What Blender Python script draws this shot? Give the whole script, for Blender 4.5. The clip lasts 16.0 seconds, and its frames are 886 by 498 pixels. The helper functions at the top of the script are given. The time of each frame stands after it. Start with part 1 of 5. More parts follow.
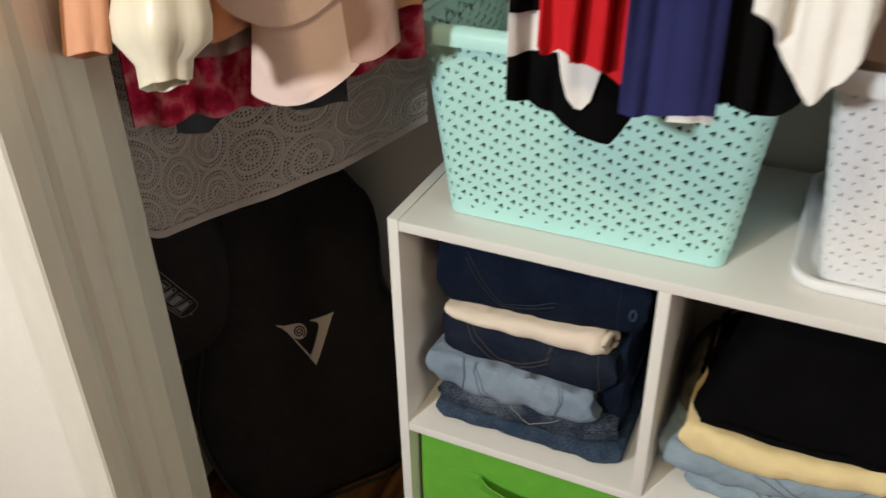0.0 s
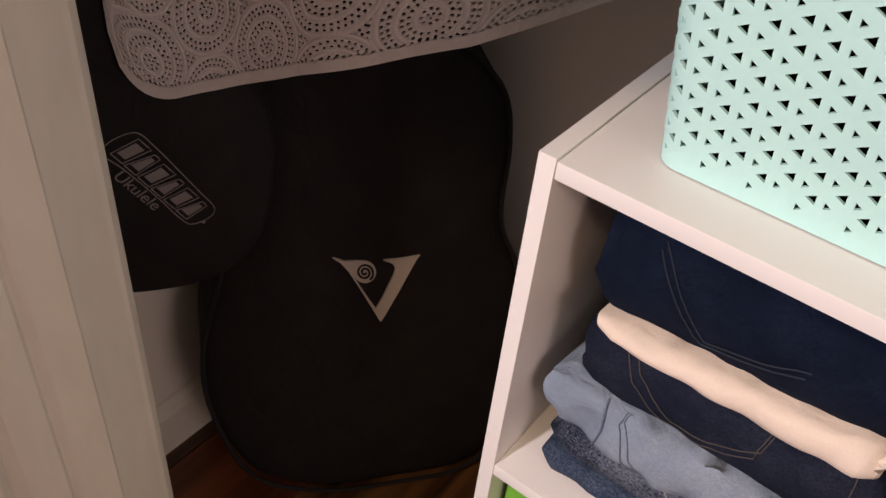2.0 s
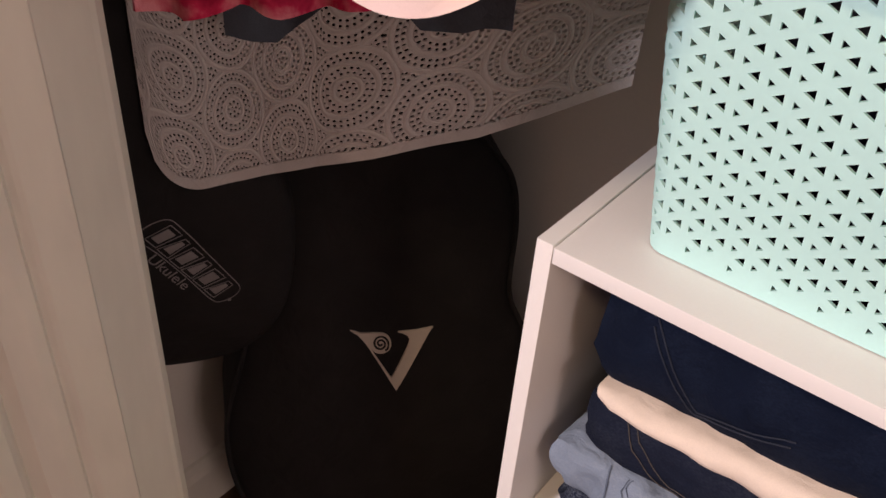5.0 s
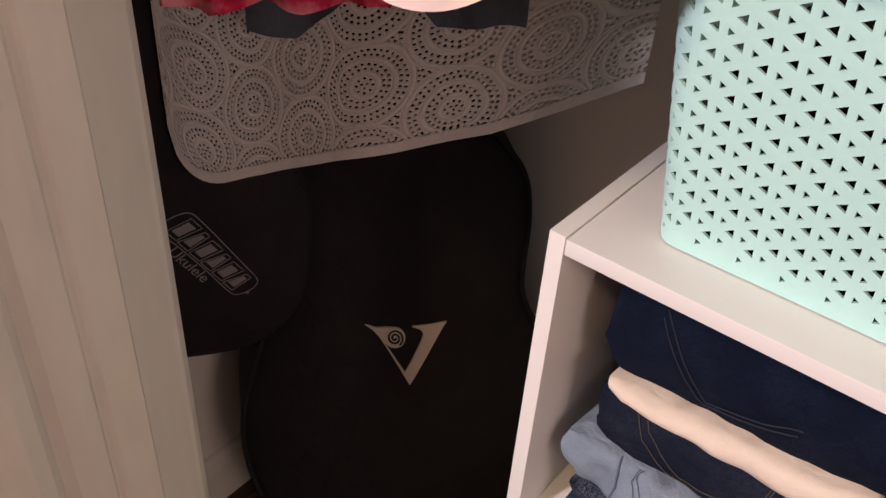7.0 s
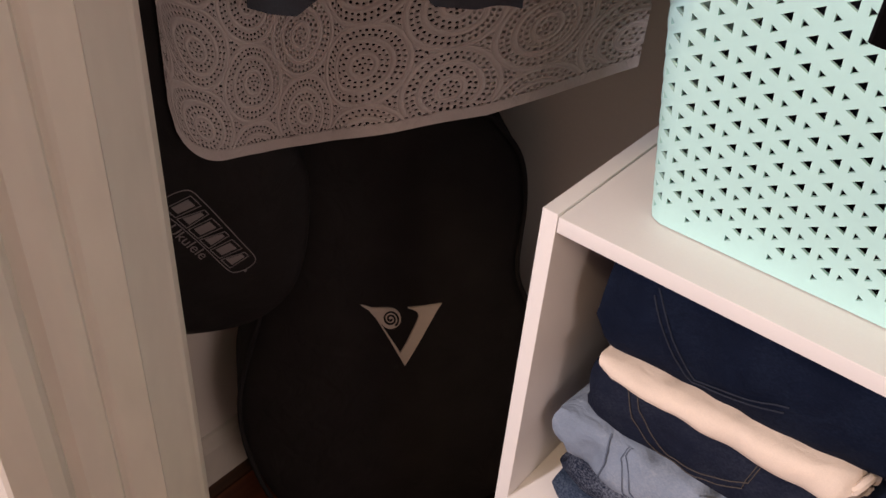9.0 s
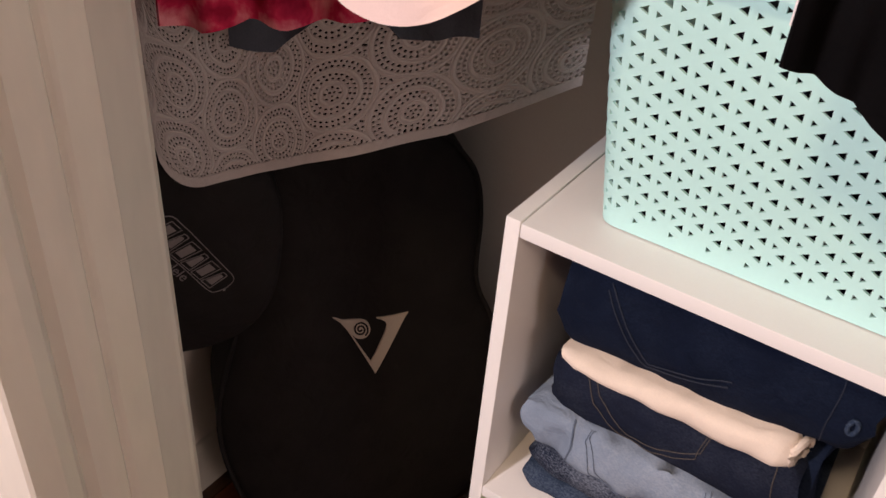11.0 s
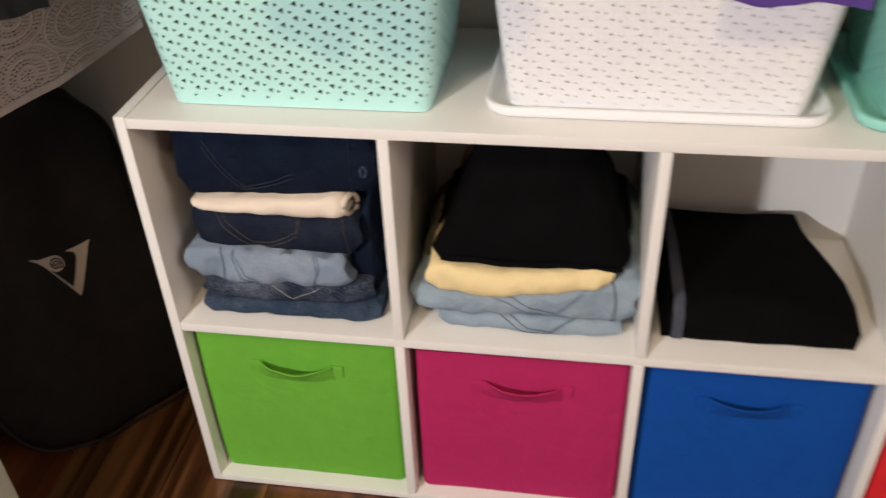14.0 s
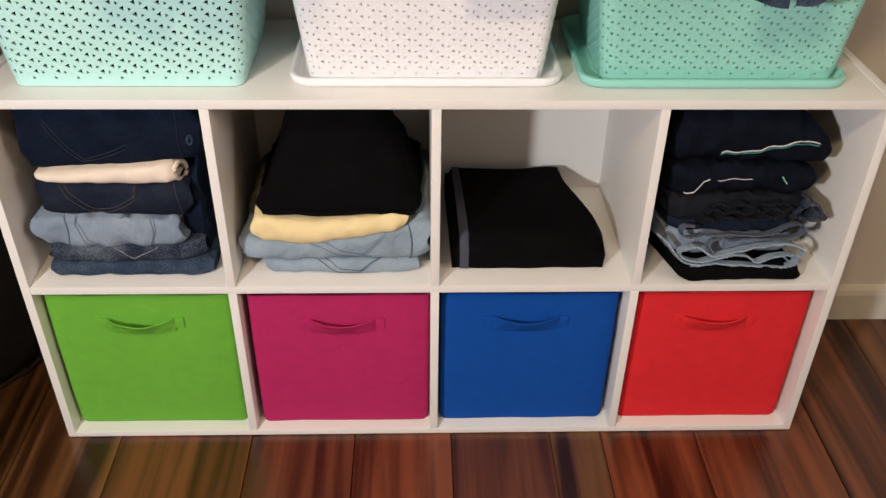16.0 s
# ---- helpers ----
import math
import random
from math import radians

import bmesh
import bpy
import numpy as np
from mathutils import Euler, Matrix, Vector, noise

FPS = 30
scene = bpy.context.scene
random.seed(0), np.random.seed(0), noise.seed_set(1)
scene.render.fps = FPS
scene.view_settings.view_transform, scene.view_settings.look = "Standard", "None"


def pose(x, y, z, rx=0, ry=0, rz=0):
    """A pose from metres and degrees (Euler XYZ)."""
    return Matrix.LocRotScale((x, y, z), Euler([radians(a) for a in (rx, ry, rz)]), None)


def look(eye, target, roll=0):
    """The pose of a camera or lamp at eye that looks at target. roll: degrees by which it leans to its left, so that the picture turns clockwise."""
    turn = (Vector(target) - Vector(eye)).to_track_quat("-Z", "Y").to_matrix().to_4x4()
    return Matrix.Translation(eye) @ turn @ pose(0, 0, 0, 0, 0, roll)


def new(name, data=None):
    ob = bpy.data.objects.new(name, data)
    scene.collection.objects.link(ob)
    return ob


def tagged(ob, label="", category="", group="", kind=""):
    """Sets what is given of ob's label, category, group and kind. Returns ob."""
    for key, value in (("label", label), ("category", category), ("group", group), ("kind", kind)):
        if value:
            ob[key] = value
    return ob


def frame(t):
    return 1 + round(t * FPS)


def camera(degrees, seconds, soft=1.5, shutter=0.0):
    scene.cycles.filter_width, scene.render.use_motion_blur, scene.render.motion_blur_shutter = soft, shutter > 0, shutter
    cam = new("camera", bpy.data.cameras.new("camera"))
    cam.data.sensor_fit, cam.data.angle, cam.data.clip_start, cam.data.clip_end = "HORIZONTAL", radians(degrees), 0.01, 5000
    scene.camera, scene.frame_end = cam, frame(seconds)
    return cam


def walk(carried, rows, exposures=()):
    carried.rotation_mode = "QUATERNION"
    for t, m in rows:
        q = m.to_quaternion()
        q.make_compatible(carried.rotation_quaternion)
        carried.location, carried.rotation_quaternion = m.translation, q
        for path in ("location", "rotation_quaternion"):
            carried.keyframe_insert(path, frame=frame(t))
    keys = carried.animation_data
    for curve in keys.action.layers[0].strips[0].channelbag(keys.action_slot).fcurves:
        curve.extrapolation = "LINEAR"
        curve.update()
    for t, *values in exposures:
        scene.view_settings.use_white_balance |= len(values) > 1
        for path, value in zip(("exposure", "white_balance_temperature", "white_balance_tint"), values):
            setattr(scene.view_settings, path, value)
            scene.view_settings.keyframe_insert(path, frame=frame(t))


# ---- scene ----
cam = camera(53.6, 16.0, shutter=0.5)
PATH = [
    (0, (0.402, -0.703, 1.075), (-0.325, 0.816, -0.004), -1.3),
    (0.5, (0.298, -0.605, 1.023), (-0.41, 0.858, -0.143), -0.5),
    (1, (0.24, -0.486, 0.945), (-0.525, 0.901, -0.276), 4.2),
    (1.5, (0.206, -0.41, 0.894), (-0.609, 0.894, -0.386), 6.0),
    (2, (0.197, -0.383, 0.88), (-0.649, 0.885, -0.415), 6.4),
    (2.5, (0.197, -0.376, 0.877), (-0.622, 0.902, -0.425), 7.9),
    (3, (0.201, -0.372, 0.888), (-0.628, 0.916, -0.399), 7.1),
    (3.5, (0.208, -0.381, 0.893), (-0.649, 0.918, -0.363), 6.7),
    (4, (0.211, -0.388, 0.916), (-0.675, 0.917, -0.314), 5.7),
    (6.5, (0.224, -0.415, 0.923), (-0.743, 0.882, -0.254), 4.2),
    (7, (0.225, -0.415, 0.922), (-0.737, 0.874, -0.266), 4.2),
    (7.5, (0.226, -0.42, 0.924), (-0.735, 0.87, -0.265), 4.3),
    (8, (0.229, -0.423, 0.92), (-0.733, 0.862, -0.273), 4.5),
    (8.5, (0.233, -0.424, 0.918), (-0.725, 0.857, -0.283), 4.8),
    (11, (0.248, -0.482, 0.948), (-0.613, 0.902, -0.21), 4.9),
    (11.5, (0.251, -0.545, 0.961), (-0.515, 0.897, -0.194), 4.5),
    (12, (0.259, -0.602, 0.975), (-0.438, 0.868, -0.188), 4.0),
    (12.5, (0.272, -0.628, 0.99), (-0.371, 0.865, -0.174), 3.7),
    (13, (0.325, -0.652, 1.009), (-0.243, 0.863, -0.167), 1.7),
    (13.5, (0.447, -0.682, 1.0), (-0.043, 0.84, -0.202), -1.0),
    (14, (0.5, -0.793, 1.027), (0.216, 0.806, -0.139), -2.4),
    (14.5, (0.504, -0.913, 1.039), (0.413, 0.724, -0.107), -0.9),
    (15, (0.548, -0.963, 1.061), (0.543, 0.687, -0.068), -0.2),
    (15.5, (0.564, -0.994, 1.074), (0.604, 0.649, -0.066), 0.6),
    (16, (0.567, -1.008, 1.074), (0.624, 0.631, -0.07), 0.9),
]
walk(cam, [(t, look(eye, target, roll)) for t, eye, target, roll in PATH],
     [(0, -0.5, 6510, 2), (0.5, -0.45, 6460, 7), (1, -0.4, 6700, 11), (1.5, -0.32, 6900, 22), (3.5, -0.28, 6950, 29), (4.2, -0.28, 6950, 29), (6.5, -0.32, 6950, 27), (8.5, -0.32, 6950, 27), (11, -0.3, 6910, 26), (12, -0.3, 6700, 14), (13, -0.32, 6700, 11), (14, -0.28, 6760, 11), (15, -0.23, 6760, 11), (16, -0.2, 6730, 11)])

# ---- world and lights ----
world = bpy.data.worlds.new("room_world")
world.use_nodes = True
scene.world = world
world.node_tree.nodes["Background"].inputs[0].default_value = (0.9, 0.95, 1.0, 1)
world.node_tree.nodes["Background"].inputs[1].default_value = 0.02


def lamp(name, kind, place, target, watts, colour, size):
    data = bpy.data.lights.new(name, kind)
    data.energy, data.color = watts, colour
    if kind == "AREA":
        data.shape, data.size = "DISK", size
    else:
        data.shadow_soft_size = size
    ob = new(name, data)
    ob.matrix_world = look(place, target)
    return ob


lamp("low_light", "AREA", (-0.42, -1.75, 1.28), (0.9, 0, 0.35), 36, (0.95, 0.95, 1.0), 0.13)
lamp("ceiling_light", "AREA", (0.10, -1.75, 2.36), (0.8, -0.4, 0.3), 28.5, (1.0, 0.79, 0.52), 0.30)
# added fill from the right for the room's bounce; no window or lamp there
lamp("fill_light", "AREA", (2.75, -1.05, 1.45), (0.2, -0.4, 0.7), 13.5, (1.0, 0.90, 0.85), 0.9)


# ---- materials ----
def mat(name, col, rough=0.6, var=0.15, scale=25.0, grain=400.0, bump=0.15, sheen=0.0, metal=0.0, stretch=(1, 1, 1), spec=0.5, dist=0.001):
    m = bpy.data.materials.new(name)
    m.use_nodes = True
    nt = m.node_tree
    N, L = nt.nodes, nt.links
    b = N["Principled BSDF"]
    b.inputs["Roughness"].default_value, b.inputs["Metallic"].default_value = rough, metal
    b.inputs["Specular IOR Level"].default_value = spec
    b.inputs["Sheen Weight"].default_value = sheen
    tc, mp = N.new("ShaderNodeTexCoord"), N.new("ShaderNodeMapping")
    mp.inputs["Scale"].default_value = stretch
    L.new(tc.outputs["Object"], mp.inputs[0])
    n1, n2 = N.new("ShaderNodeTexNoise"), N.new("ShaderNodeTexNoise")
    n1.inputs["Scale"].default_value, n1.inputs["Detail"].default_value = scale, 5
    n2.inputs["Scale"].default_value, n2.inputs["Detail"].default_value = grain, 3
    for n in (n1, n2):
        L.new(mp.outputs[0], n.inputs["Vector"])
    add = N.new("ShaderNodeMix")
    add.inputs[0].default_value = 0.4
    L.new(n1.outputs[0], add.inputs[2])
    L.new(n2.outputs[0], add.inputs[3])
    mr = N.new("ShaderNodeMapRange")
    mr.inputs[1].default_value, mr.inputs[2].default_value = 0.3, 0.7
    mr.inputs[3].default_value, mr.inputs[4].default_value = 1 - var, 1 + var
    L.new(add.outputs[0], mr.inputs[0])
    mul = N.new("ShaderNodeVectorMath")
    mul.operation = "SCALE"
    mul.inputs[0].default_value = col
    L.new(mr.outputs[0], mul.inputs["Scale"])
    L.new(mul.outputs[0], b.inputs["Base Color"])
    bp = N.new("ShaderNodeBump")
    bp.inputs["Strength"].default_value, bp.inputs["Distance"].default_value = bump, dist
    L.new(add.outputs[0], bp.inputs["Height"])
    L.new(bp.outputs[0], b.inputs["Normal"])
    return m


def cloth(name, col, var=0.18, scale=18, grain=900, bump=0.5, rough=0.9, sheen=0.0, stretch=(1, 1, 1), wrinkle=0.35, spec=0.15):
    m = mat(name, col, rough, var, scale, grain, bump, sheen, stretch=stretch, spec=spec)
    nt = m.node_tree
    old = [n for n in nt.nodes if n.type == "BUMP"][0]
    tc, n, bp = nt.nodes.new("ShaderNodeTexCoord"), nt.nodes.new("ShaderNodeTexNoise"), nt.nodes.new("ShaderNodeBump")
    n.inputs["Scale"].default_value, n.inputs["Detail"].default_value, n.inputs["Distortion"].default_value = 38, 4, 0.8
    bp.inputs["Strength"].default_value, bp.inputs["Distance"].default_value = wrinkle, 0.006
    nt.links.new(tc.outputs["Object"], n.inputs["Vector"])
    nt.links.new(n.outputs[0], bp.inputs["Height"])
    nt.links.new(bp.outputs[0], old.inputs["Normal"])
    return m


def denim(name, col, fade, wear=0.5):
    """Denim: a diagonal weave, pale slubs and faded patches."""
    m = cloth(name, col, 0.2, 30, 1400, 0.8, wrinkle=0.75, spec=0.08)
    nt = m.node_tree
    N, L = nt.nodes, nt.links
    b = N["Principled BSDF"]
    old = b.inputs["Base Color"].links[0].from_socket
    tc = N.new("ShaderNodeTexCoord")
    slub, patch, weave = N.new("ShaderNodeTexNoise"), N.new("ShaderNodeTexNoise"), N.new("ShaderNodeTexWave")
    mp = N.new("ShaderNodeMapping")
    mp.inputs["Scale"].default_value = (0.75, 1, 1.25)
    mp.inputs["Rotation"].default_value = (0, 0.7, 0)
    L.new(tc.outputs["Object"], mp.inputs[0])
    slub.inputs["Scale"].default_value, slub.inputs["Detail"].default_value = 620, 4
    patch.inputs["Scale"].default_value, patch.inputs["Detail"].default_value = 24, 6
    weave.inputs["Scale"].default_value, weave.inputs["Distortion"].default_value = 260, 1.5
    L.new(mp.outputs[0], slub.inputs["Vector"])
    L.new(mp.outputs[0], weave.inputs["Vector"])
    L.new(tc.outputs["Object"], patch.inputs["Vector"])
    a = N.new("ShaderNodeMath")
    a.operation = "MULTIPLY"
    L.new(slub.outputs[0], a.inputs[0])
    L.new(patch.outputs[0], a.inputs[1])
    c = N.new("ShaderNodeMapRange")
    c.inputs[1].default_value, c.inputs[2].default_value, c.inputs[4].default_value = 0.20, 0.40, wear
    L.new(a.outputs[0], c.inputs[0])
    mx = N.new("ShaderNodeMix")
    mx.data_type = "RGBA"
    L.new(c.outputs[0], mx.inputs[0])
    L.new(old, mx.inputs[6])
    mx.inputs[7].default_value = (*fade, 1)
    L.new(mx.outputs[2], b.inputs["Base Color"])
    return m


WALL = mat("wall_paint", (0.72, 0.67, 0.60), 0.75, 0.04, 3, 250, 0.15)
CEIL = mat("ceiling_paint", (0.8, 0.79, 0.76), 0.85, 0.04, 3, 200, 0.1)
TRIM = mat("trim_gloss_paint", (0.69, 0.65, 0.565), 0.40, 0.09, 5, 60, 0.25, stretch=(1, 1, 0.35))
MELAMINE = mat("white_melamine", (0.80, 0.78, 0.745), 0.42, 0.02, 8, 500, 0.06)
MINT = mat("mint_plastic", (0.49, 0.81, 0.765), 0.42, 0.03, 10, 300, 0.05)
TEAL = mat("sea_green_plastic", (0.29, 0.66, 0.575), 0.42, 0.03, 10, 300, 0.05)
WHITEP = mat("white_plastic", (0.86, 0.865, 0.885), 0.4, 0.02, 10, 300, 0.05)
BAG = cloth("black_nylon", (0.0155, 0.0135, 0.013), 0.25, 30, 1500, 0.4, 0.75, 0.0)
BAG2 = cloth("charcoal_nylon", (0.016, 0.0145, 0.0145), 0.25, 30, 1500, 0.4, 0.7, 0.0)
PRINT = mat("cream_print", (0.52, 0.45, 0.38), 0.6, 0.08, 60, 600, 0.1)
PRINT2 = mat("grey_print", (0.21, 0.19, 0.19), 0.6, 0.1, 60, 600, 0.1)
DENIM_NAVY = denim("navy_denim", (0.0045, 0.0085, 0.021), (0.015, 0.024, 0.046), 0.5)
DENIM_DARK = denim("indigo_denim", (0.010, 0.014, 0.028), (0.036, 0.044, 0.064), 0.5)
DENIM_MID = denim("blue_denim", (0.024, 0.040, 0.072), (0.11, 0.145, 0.20), 0.6)
DENIM_WORN = denim("mottled_denim", (0.012, 0.018, 0.036), (0.15, 0.175, 0.22), 0.85)
DENIM_LIGHT = denim("light_blue_denim", (0.205, 0.26, 0.335), (0.33, 0.38, 0.44), 0.55)
SLATE_DENIM = denim("slate_denim", (0.075, 0.090, 0.125), (0.20, 0.22, 0.27), 0.6)
DENIM_PALE = denim("faded_denim", (0.25, 0.325, 0.395), (0.39, 0.45, 0.50), 0.5)
CREAM = cloth("cream_cotton", (0.78, 0.67, 0.56), 0.08, 30)
YELLOW = cloth("pale_yellow_cotton", (0.82, 0.66, 0.36), 0.08, 30)
BLACKC = cloth("black_cotton", (0.0032, 0.0030, 0.0034), 0.3, 30, spec=0.05)
NAVYC = cloth("dark_navy_knit", (0.005, 0.0068, 0.0135), 0.45, 40, spec=0.07)
GREYC = cloth("charcoal_knit", (0.011, 0.012, 0.016), 0.4, 60, spec=0.08)
SLATE = cloth("slate_cotton", (0.060, 0.068, 0.085), 0.2, 30)
DUSTY_WHITE = cloth("pale_grey_cotton", (0.52, 0.46, 0.45), 0.06, 25)
TEAL_KNIT = cloth("teal_knit", (0.05, 0.20, 0.19), 0.2, 60)
STRIPE = cloth("slate_satin", (0.050, 0.054, 0.075), 0.3, 40, rough=0.55)
DUSTY = cloth("dusty_pink_crepe", (0.50, 0.32, 0.27), 0.08, 20, 1500, 0.3)
TAUPE = cloth("taupe_crepe", (0.22, 0.15, 0.13), 0.08, 20, 1500, 0.3)
THREAD = mat("stitching", (0.10, 0.135, 0.19), 0.8, 0.2, 300)
THREAD_NAVY = mat("navy_stitching", (0.012, 0.019, 0.036), 0.8, 0.2, 300)
THREAD_TAN = mat("tan_stitching", (0.07, 0.06, 0.052), 0.8, 0.2, 300)
THREAD_DARK = mat("dark_stitching", (0.03, 0.05, 0.09), 0.8, 0.2, 300)
THREAD_PALE = mat("pale_stitching", (0.30, 0.30, 0.28), 0.8, 0.2, 300)
BIN_GREEN = cloth("lime_felt", (0.14, 0.41, 0.045), 0.08, 40, 1200, 0.4)
BIN_PINK = cloth("magenta_felt", (0.44, 0.022, 0.115), 0.08, 40, 1200, 0.4)
BIN_BLUE = cloth("blue_felt", (0.003, 0.068, 0.34), 0.08, 40, 1200, 0.4)
BIN_RED = cloth("red_felt", (0.68, 0.024, 0.032), 0.08, 40, 1200, 0.4)
PEACH = cloth("peach_crepe", (0.86, 0.65, 0.57), 0.05, 20, 1500, 0.3)
SALMON = cloth("salmon_crepe", (0.66, 0.33, 0.20), 0.06, 20, 1500, 0.3)
SATIN = mat("cream_satin", (0.78, 0.71, 0.56), 0.36, 0.06, 20, 800, 0.2, 0.2)
RED = cloth("red_cotton", (0.52, 0.012, 0.02), 0.12, 25)
NAVY = cloth("navy_cotton", (0.022, 0.024, 0.10), 0.15, 25)
WHITEC = cloth("white_cotton", (0.78, 0.75, 0.73), 0.05, 25)
PURPLE = cloth("violet_cotton", (0.09, 0.05, 0.24), 0.1, 25)
CHROME = mat("steel", (0.5, 0.5, 0.5), 0.3, 0.05, 50, 200, 0.05, metal=1.0)


def floral():
    m = cloth("red_floral_cotton", (0.5, 0.05, 0.09))
    nt = m.node_tree
    N, L = nt.nodes, nt.links
    tc, n = N.new("ShaderNodeTexCoord"), N.new("ShaderNodeTexNoise")
    n.inputs["Scale"].default_value, n.inputs["Detail"].default_value, n.inputs["Distortion"].default_value = 48, 6, 0.25
    L.new(tc.outputs["Object"], n.inputs["Vector"])
    r = N.new("ShaderNodeValToRGB")
    r.color_ramp.elements[0].position, r.color_ramp.elements[0].color = 0.38, (0.26, 0.006, 0.03, 1)
    r.color_ramp.elements[1].position, r.color_ramp.elements[1].color = 0.68, (0.66, 0.24, 0.27, 1)
    e = r.color_ramp.elements.new(0.5)
    e.color = (0.47, 0.02, 0.07, 1)
    L.new(n.outputs[0], r.inputs[0])
    L.new(r.outputs[0], N["Principled BSDF"].inputs["Base Color"])
    return m


FLORAL = floral()


def math_node(nt, op, a, b=None):
    n = nt.nodes.new("ShaderNodeMath")
    n.operation = op
    for k, v in enumerate((a, b)):
        if v is None:
            continue
        if isinstance(v, (int, float)):
            n.inputs[k].default_value = v
        else:
            nt.links.new(v, n.inputs[k])
    return n.outputs[0]


def lace():
    """Crochet lace: oval medallions in staggered rows, each of rings of small openings; the cloth is really open there."""
    m = cloth("white_crochet_lace", (0.50, 0.45, 0.43), 0.1, 30, 900, 0.6)
    nt = m.node_tree
    N, L = nt.nodes, nt.links

    def M(op, a, b=None):
        return math_node(nt, op, a, b)

    uv = N.new("ShaderNodeUVMap")
    warp = N.new("ShaderNodeTexNoise")
    warp.inputs["Scale"].default_value, warp.inputs["Detail"].default_value = 16.0, 1
    L.new(uv.outputs[0], warp.inputs["Vector"])
    shift = N.new("ShaderNodeVectorMath")
    shift.operation = "MULTIPLY_ADD"
    shift.inputs[1].default_value = (0.009, 0.009, 0)
    L.new(warp.outputs["Color"], shift.inputs[0])
    L.new(uv.outputs[0], shift.inputs[2])
    sp = N.new("ShaderNodeSeparateXYZ")
    L.new(shift.outputs[0], sp.inputs[0])
    wide, tall = 0.106, 0.066

    def place(off):
        """Distance (in metres, over an upright oval) and angle from the middle of the nearest medallion of one set of rows."""
        x = M("MULTIPLY", M("SUBTRACT", M("FRACT", M("ADD", M("DIVIDE", sp.outputs[0], wide), off + 0.15)), 0.5), wide)
        y = M("MULTIPLY", M("SUBTRACT", M("FRACT", M("ADD", M("DIVIDE", sp.outputs[1], tall), off)), 0.5), tall * 0.88)
        return M("SQRT", M("ADD", M("MULTIPLY", x, x), M("MULTIPLY", y, y))), M("ARCTAN2", y, x)

    d1, a1 = place(0.0)
    d2, a2 = place(0.5)
    first = M("LESS_THAN", d1, d2)
    second = M("SUBTRACT", 1.0, first)
    d = M("MINIMUM", d1, d2)
    ang = M("ADD", M("MULTIPLY", a1, first), M("MULTIPLY", a2, second))
    step = 0.0034
    q = M("DIVIDE", d, step)
    ring = M("FLOOR", q)
    inring = M("SINE", M("MULTIPLY", M("FRACT", q), math.pi))
    count = M("ROUND", M("MULTIPLY", M("ADD", ring, 0.5), 5.2))
    dots = M("SINE", M("ADD", M("MULTIPLY", ang, count), M("MULTIPLY", ring, 1.7)))
    # solid bands: every third ring
    open_ring = M("LESS_THAN", M("MODULO", M("ADD", ring, 0.5), 3.0), 2.0)
    hole = M("MULTIPLY", M("ADD", M("MULTIPLY", dots, 0.5), 0.5), inring)
    size = N.new("ShaderNodeTexNoise")
    size.inputs["Scale"].default_value, size.inputs["Detail"].default_value = 210.0, 2
    L.new(uv.outputs[0], size.inputs["Vector"])
    lim = M("SUBTRACT", 0.92, M("MULTIPLY", size.outputs[0], 0.86))
    hole = M("MULTIPLY", M("GREATER_THAN", hole, lim), open_ring)
    su = N.new("ShaderNodeSeparateXYZ")
    L.new(uv.outputs[0], su.inputs[0])
    hem = M("GREATER_THAN", su.outputs[1], 0.009)
    slit = M("MULTIPLY", M("LESS_THAN", M("ABSOLUTE", M("SUBTRACT", su.outputs[1], 0.0105)), 0.0009), M("GREATER_THAN", M("SINE", M("MULTIPLY", su.outputs[0], 1500.0)), 0.1))
    hole = M("MAXIMUM", M("MULTIPLY", hole, hem), slit)
    L.new(M("SUBTRACT", 1.0, hole), N["Principled BSDF"].inputs["Alpha"])
    bp = [n for n in N if n.type == "BUMP"][0]
    bp.inputs["Strength"].default_value, bp.inputs["Distance"].default_value = 0.35, 0.0015
    solid = M("SUBTRACT", 1.0, M("MULTIPLY", open_ring, M("ADD", M("MULTIPLY", dots, 0.3), 0.5)))
    L.new(M("MULTIPLY", M("MULTIPLY", solid, inring), hem), bp.inputs["Height"])
    return m


LACE = lace()


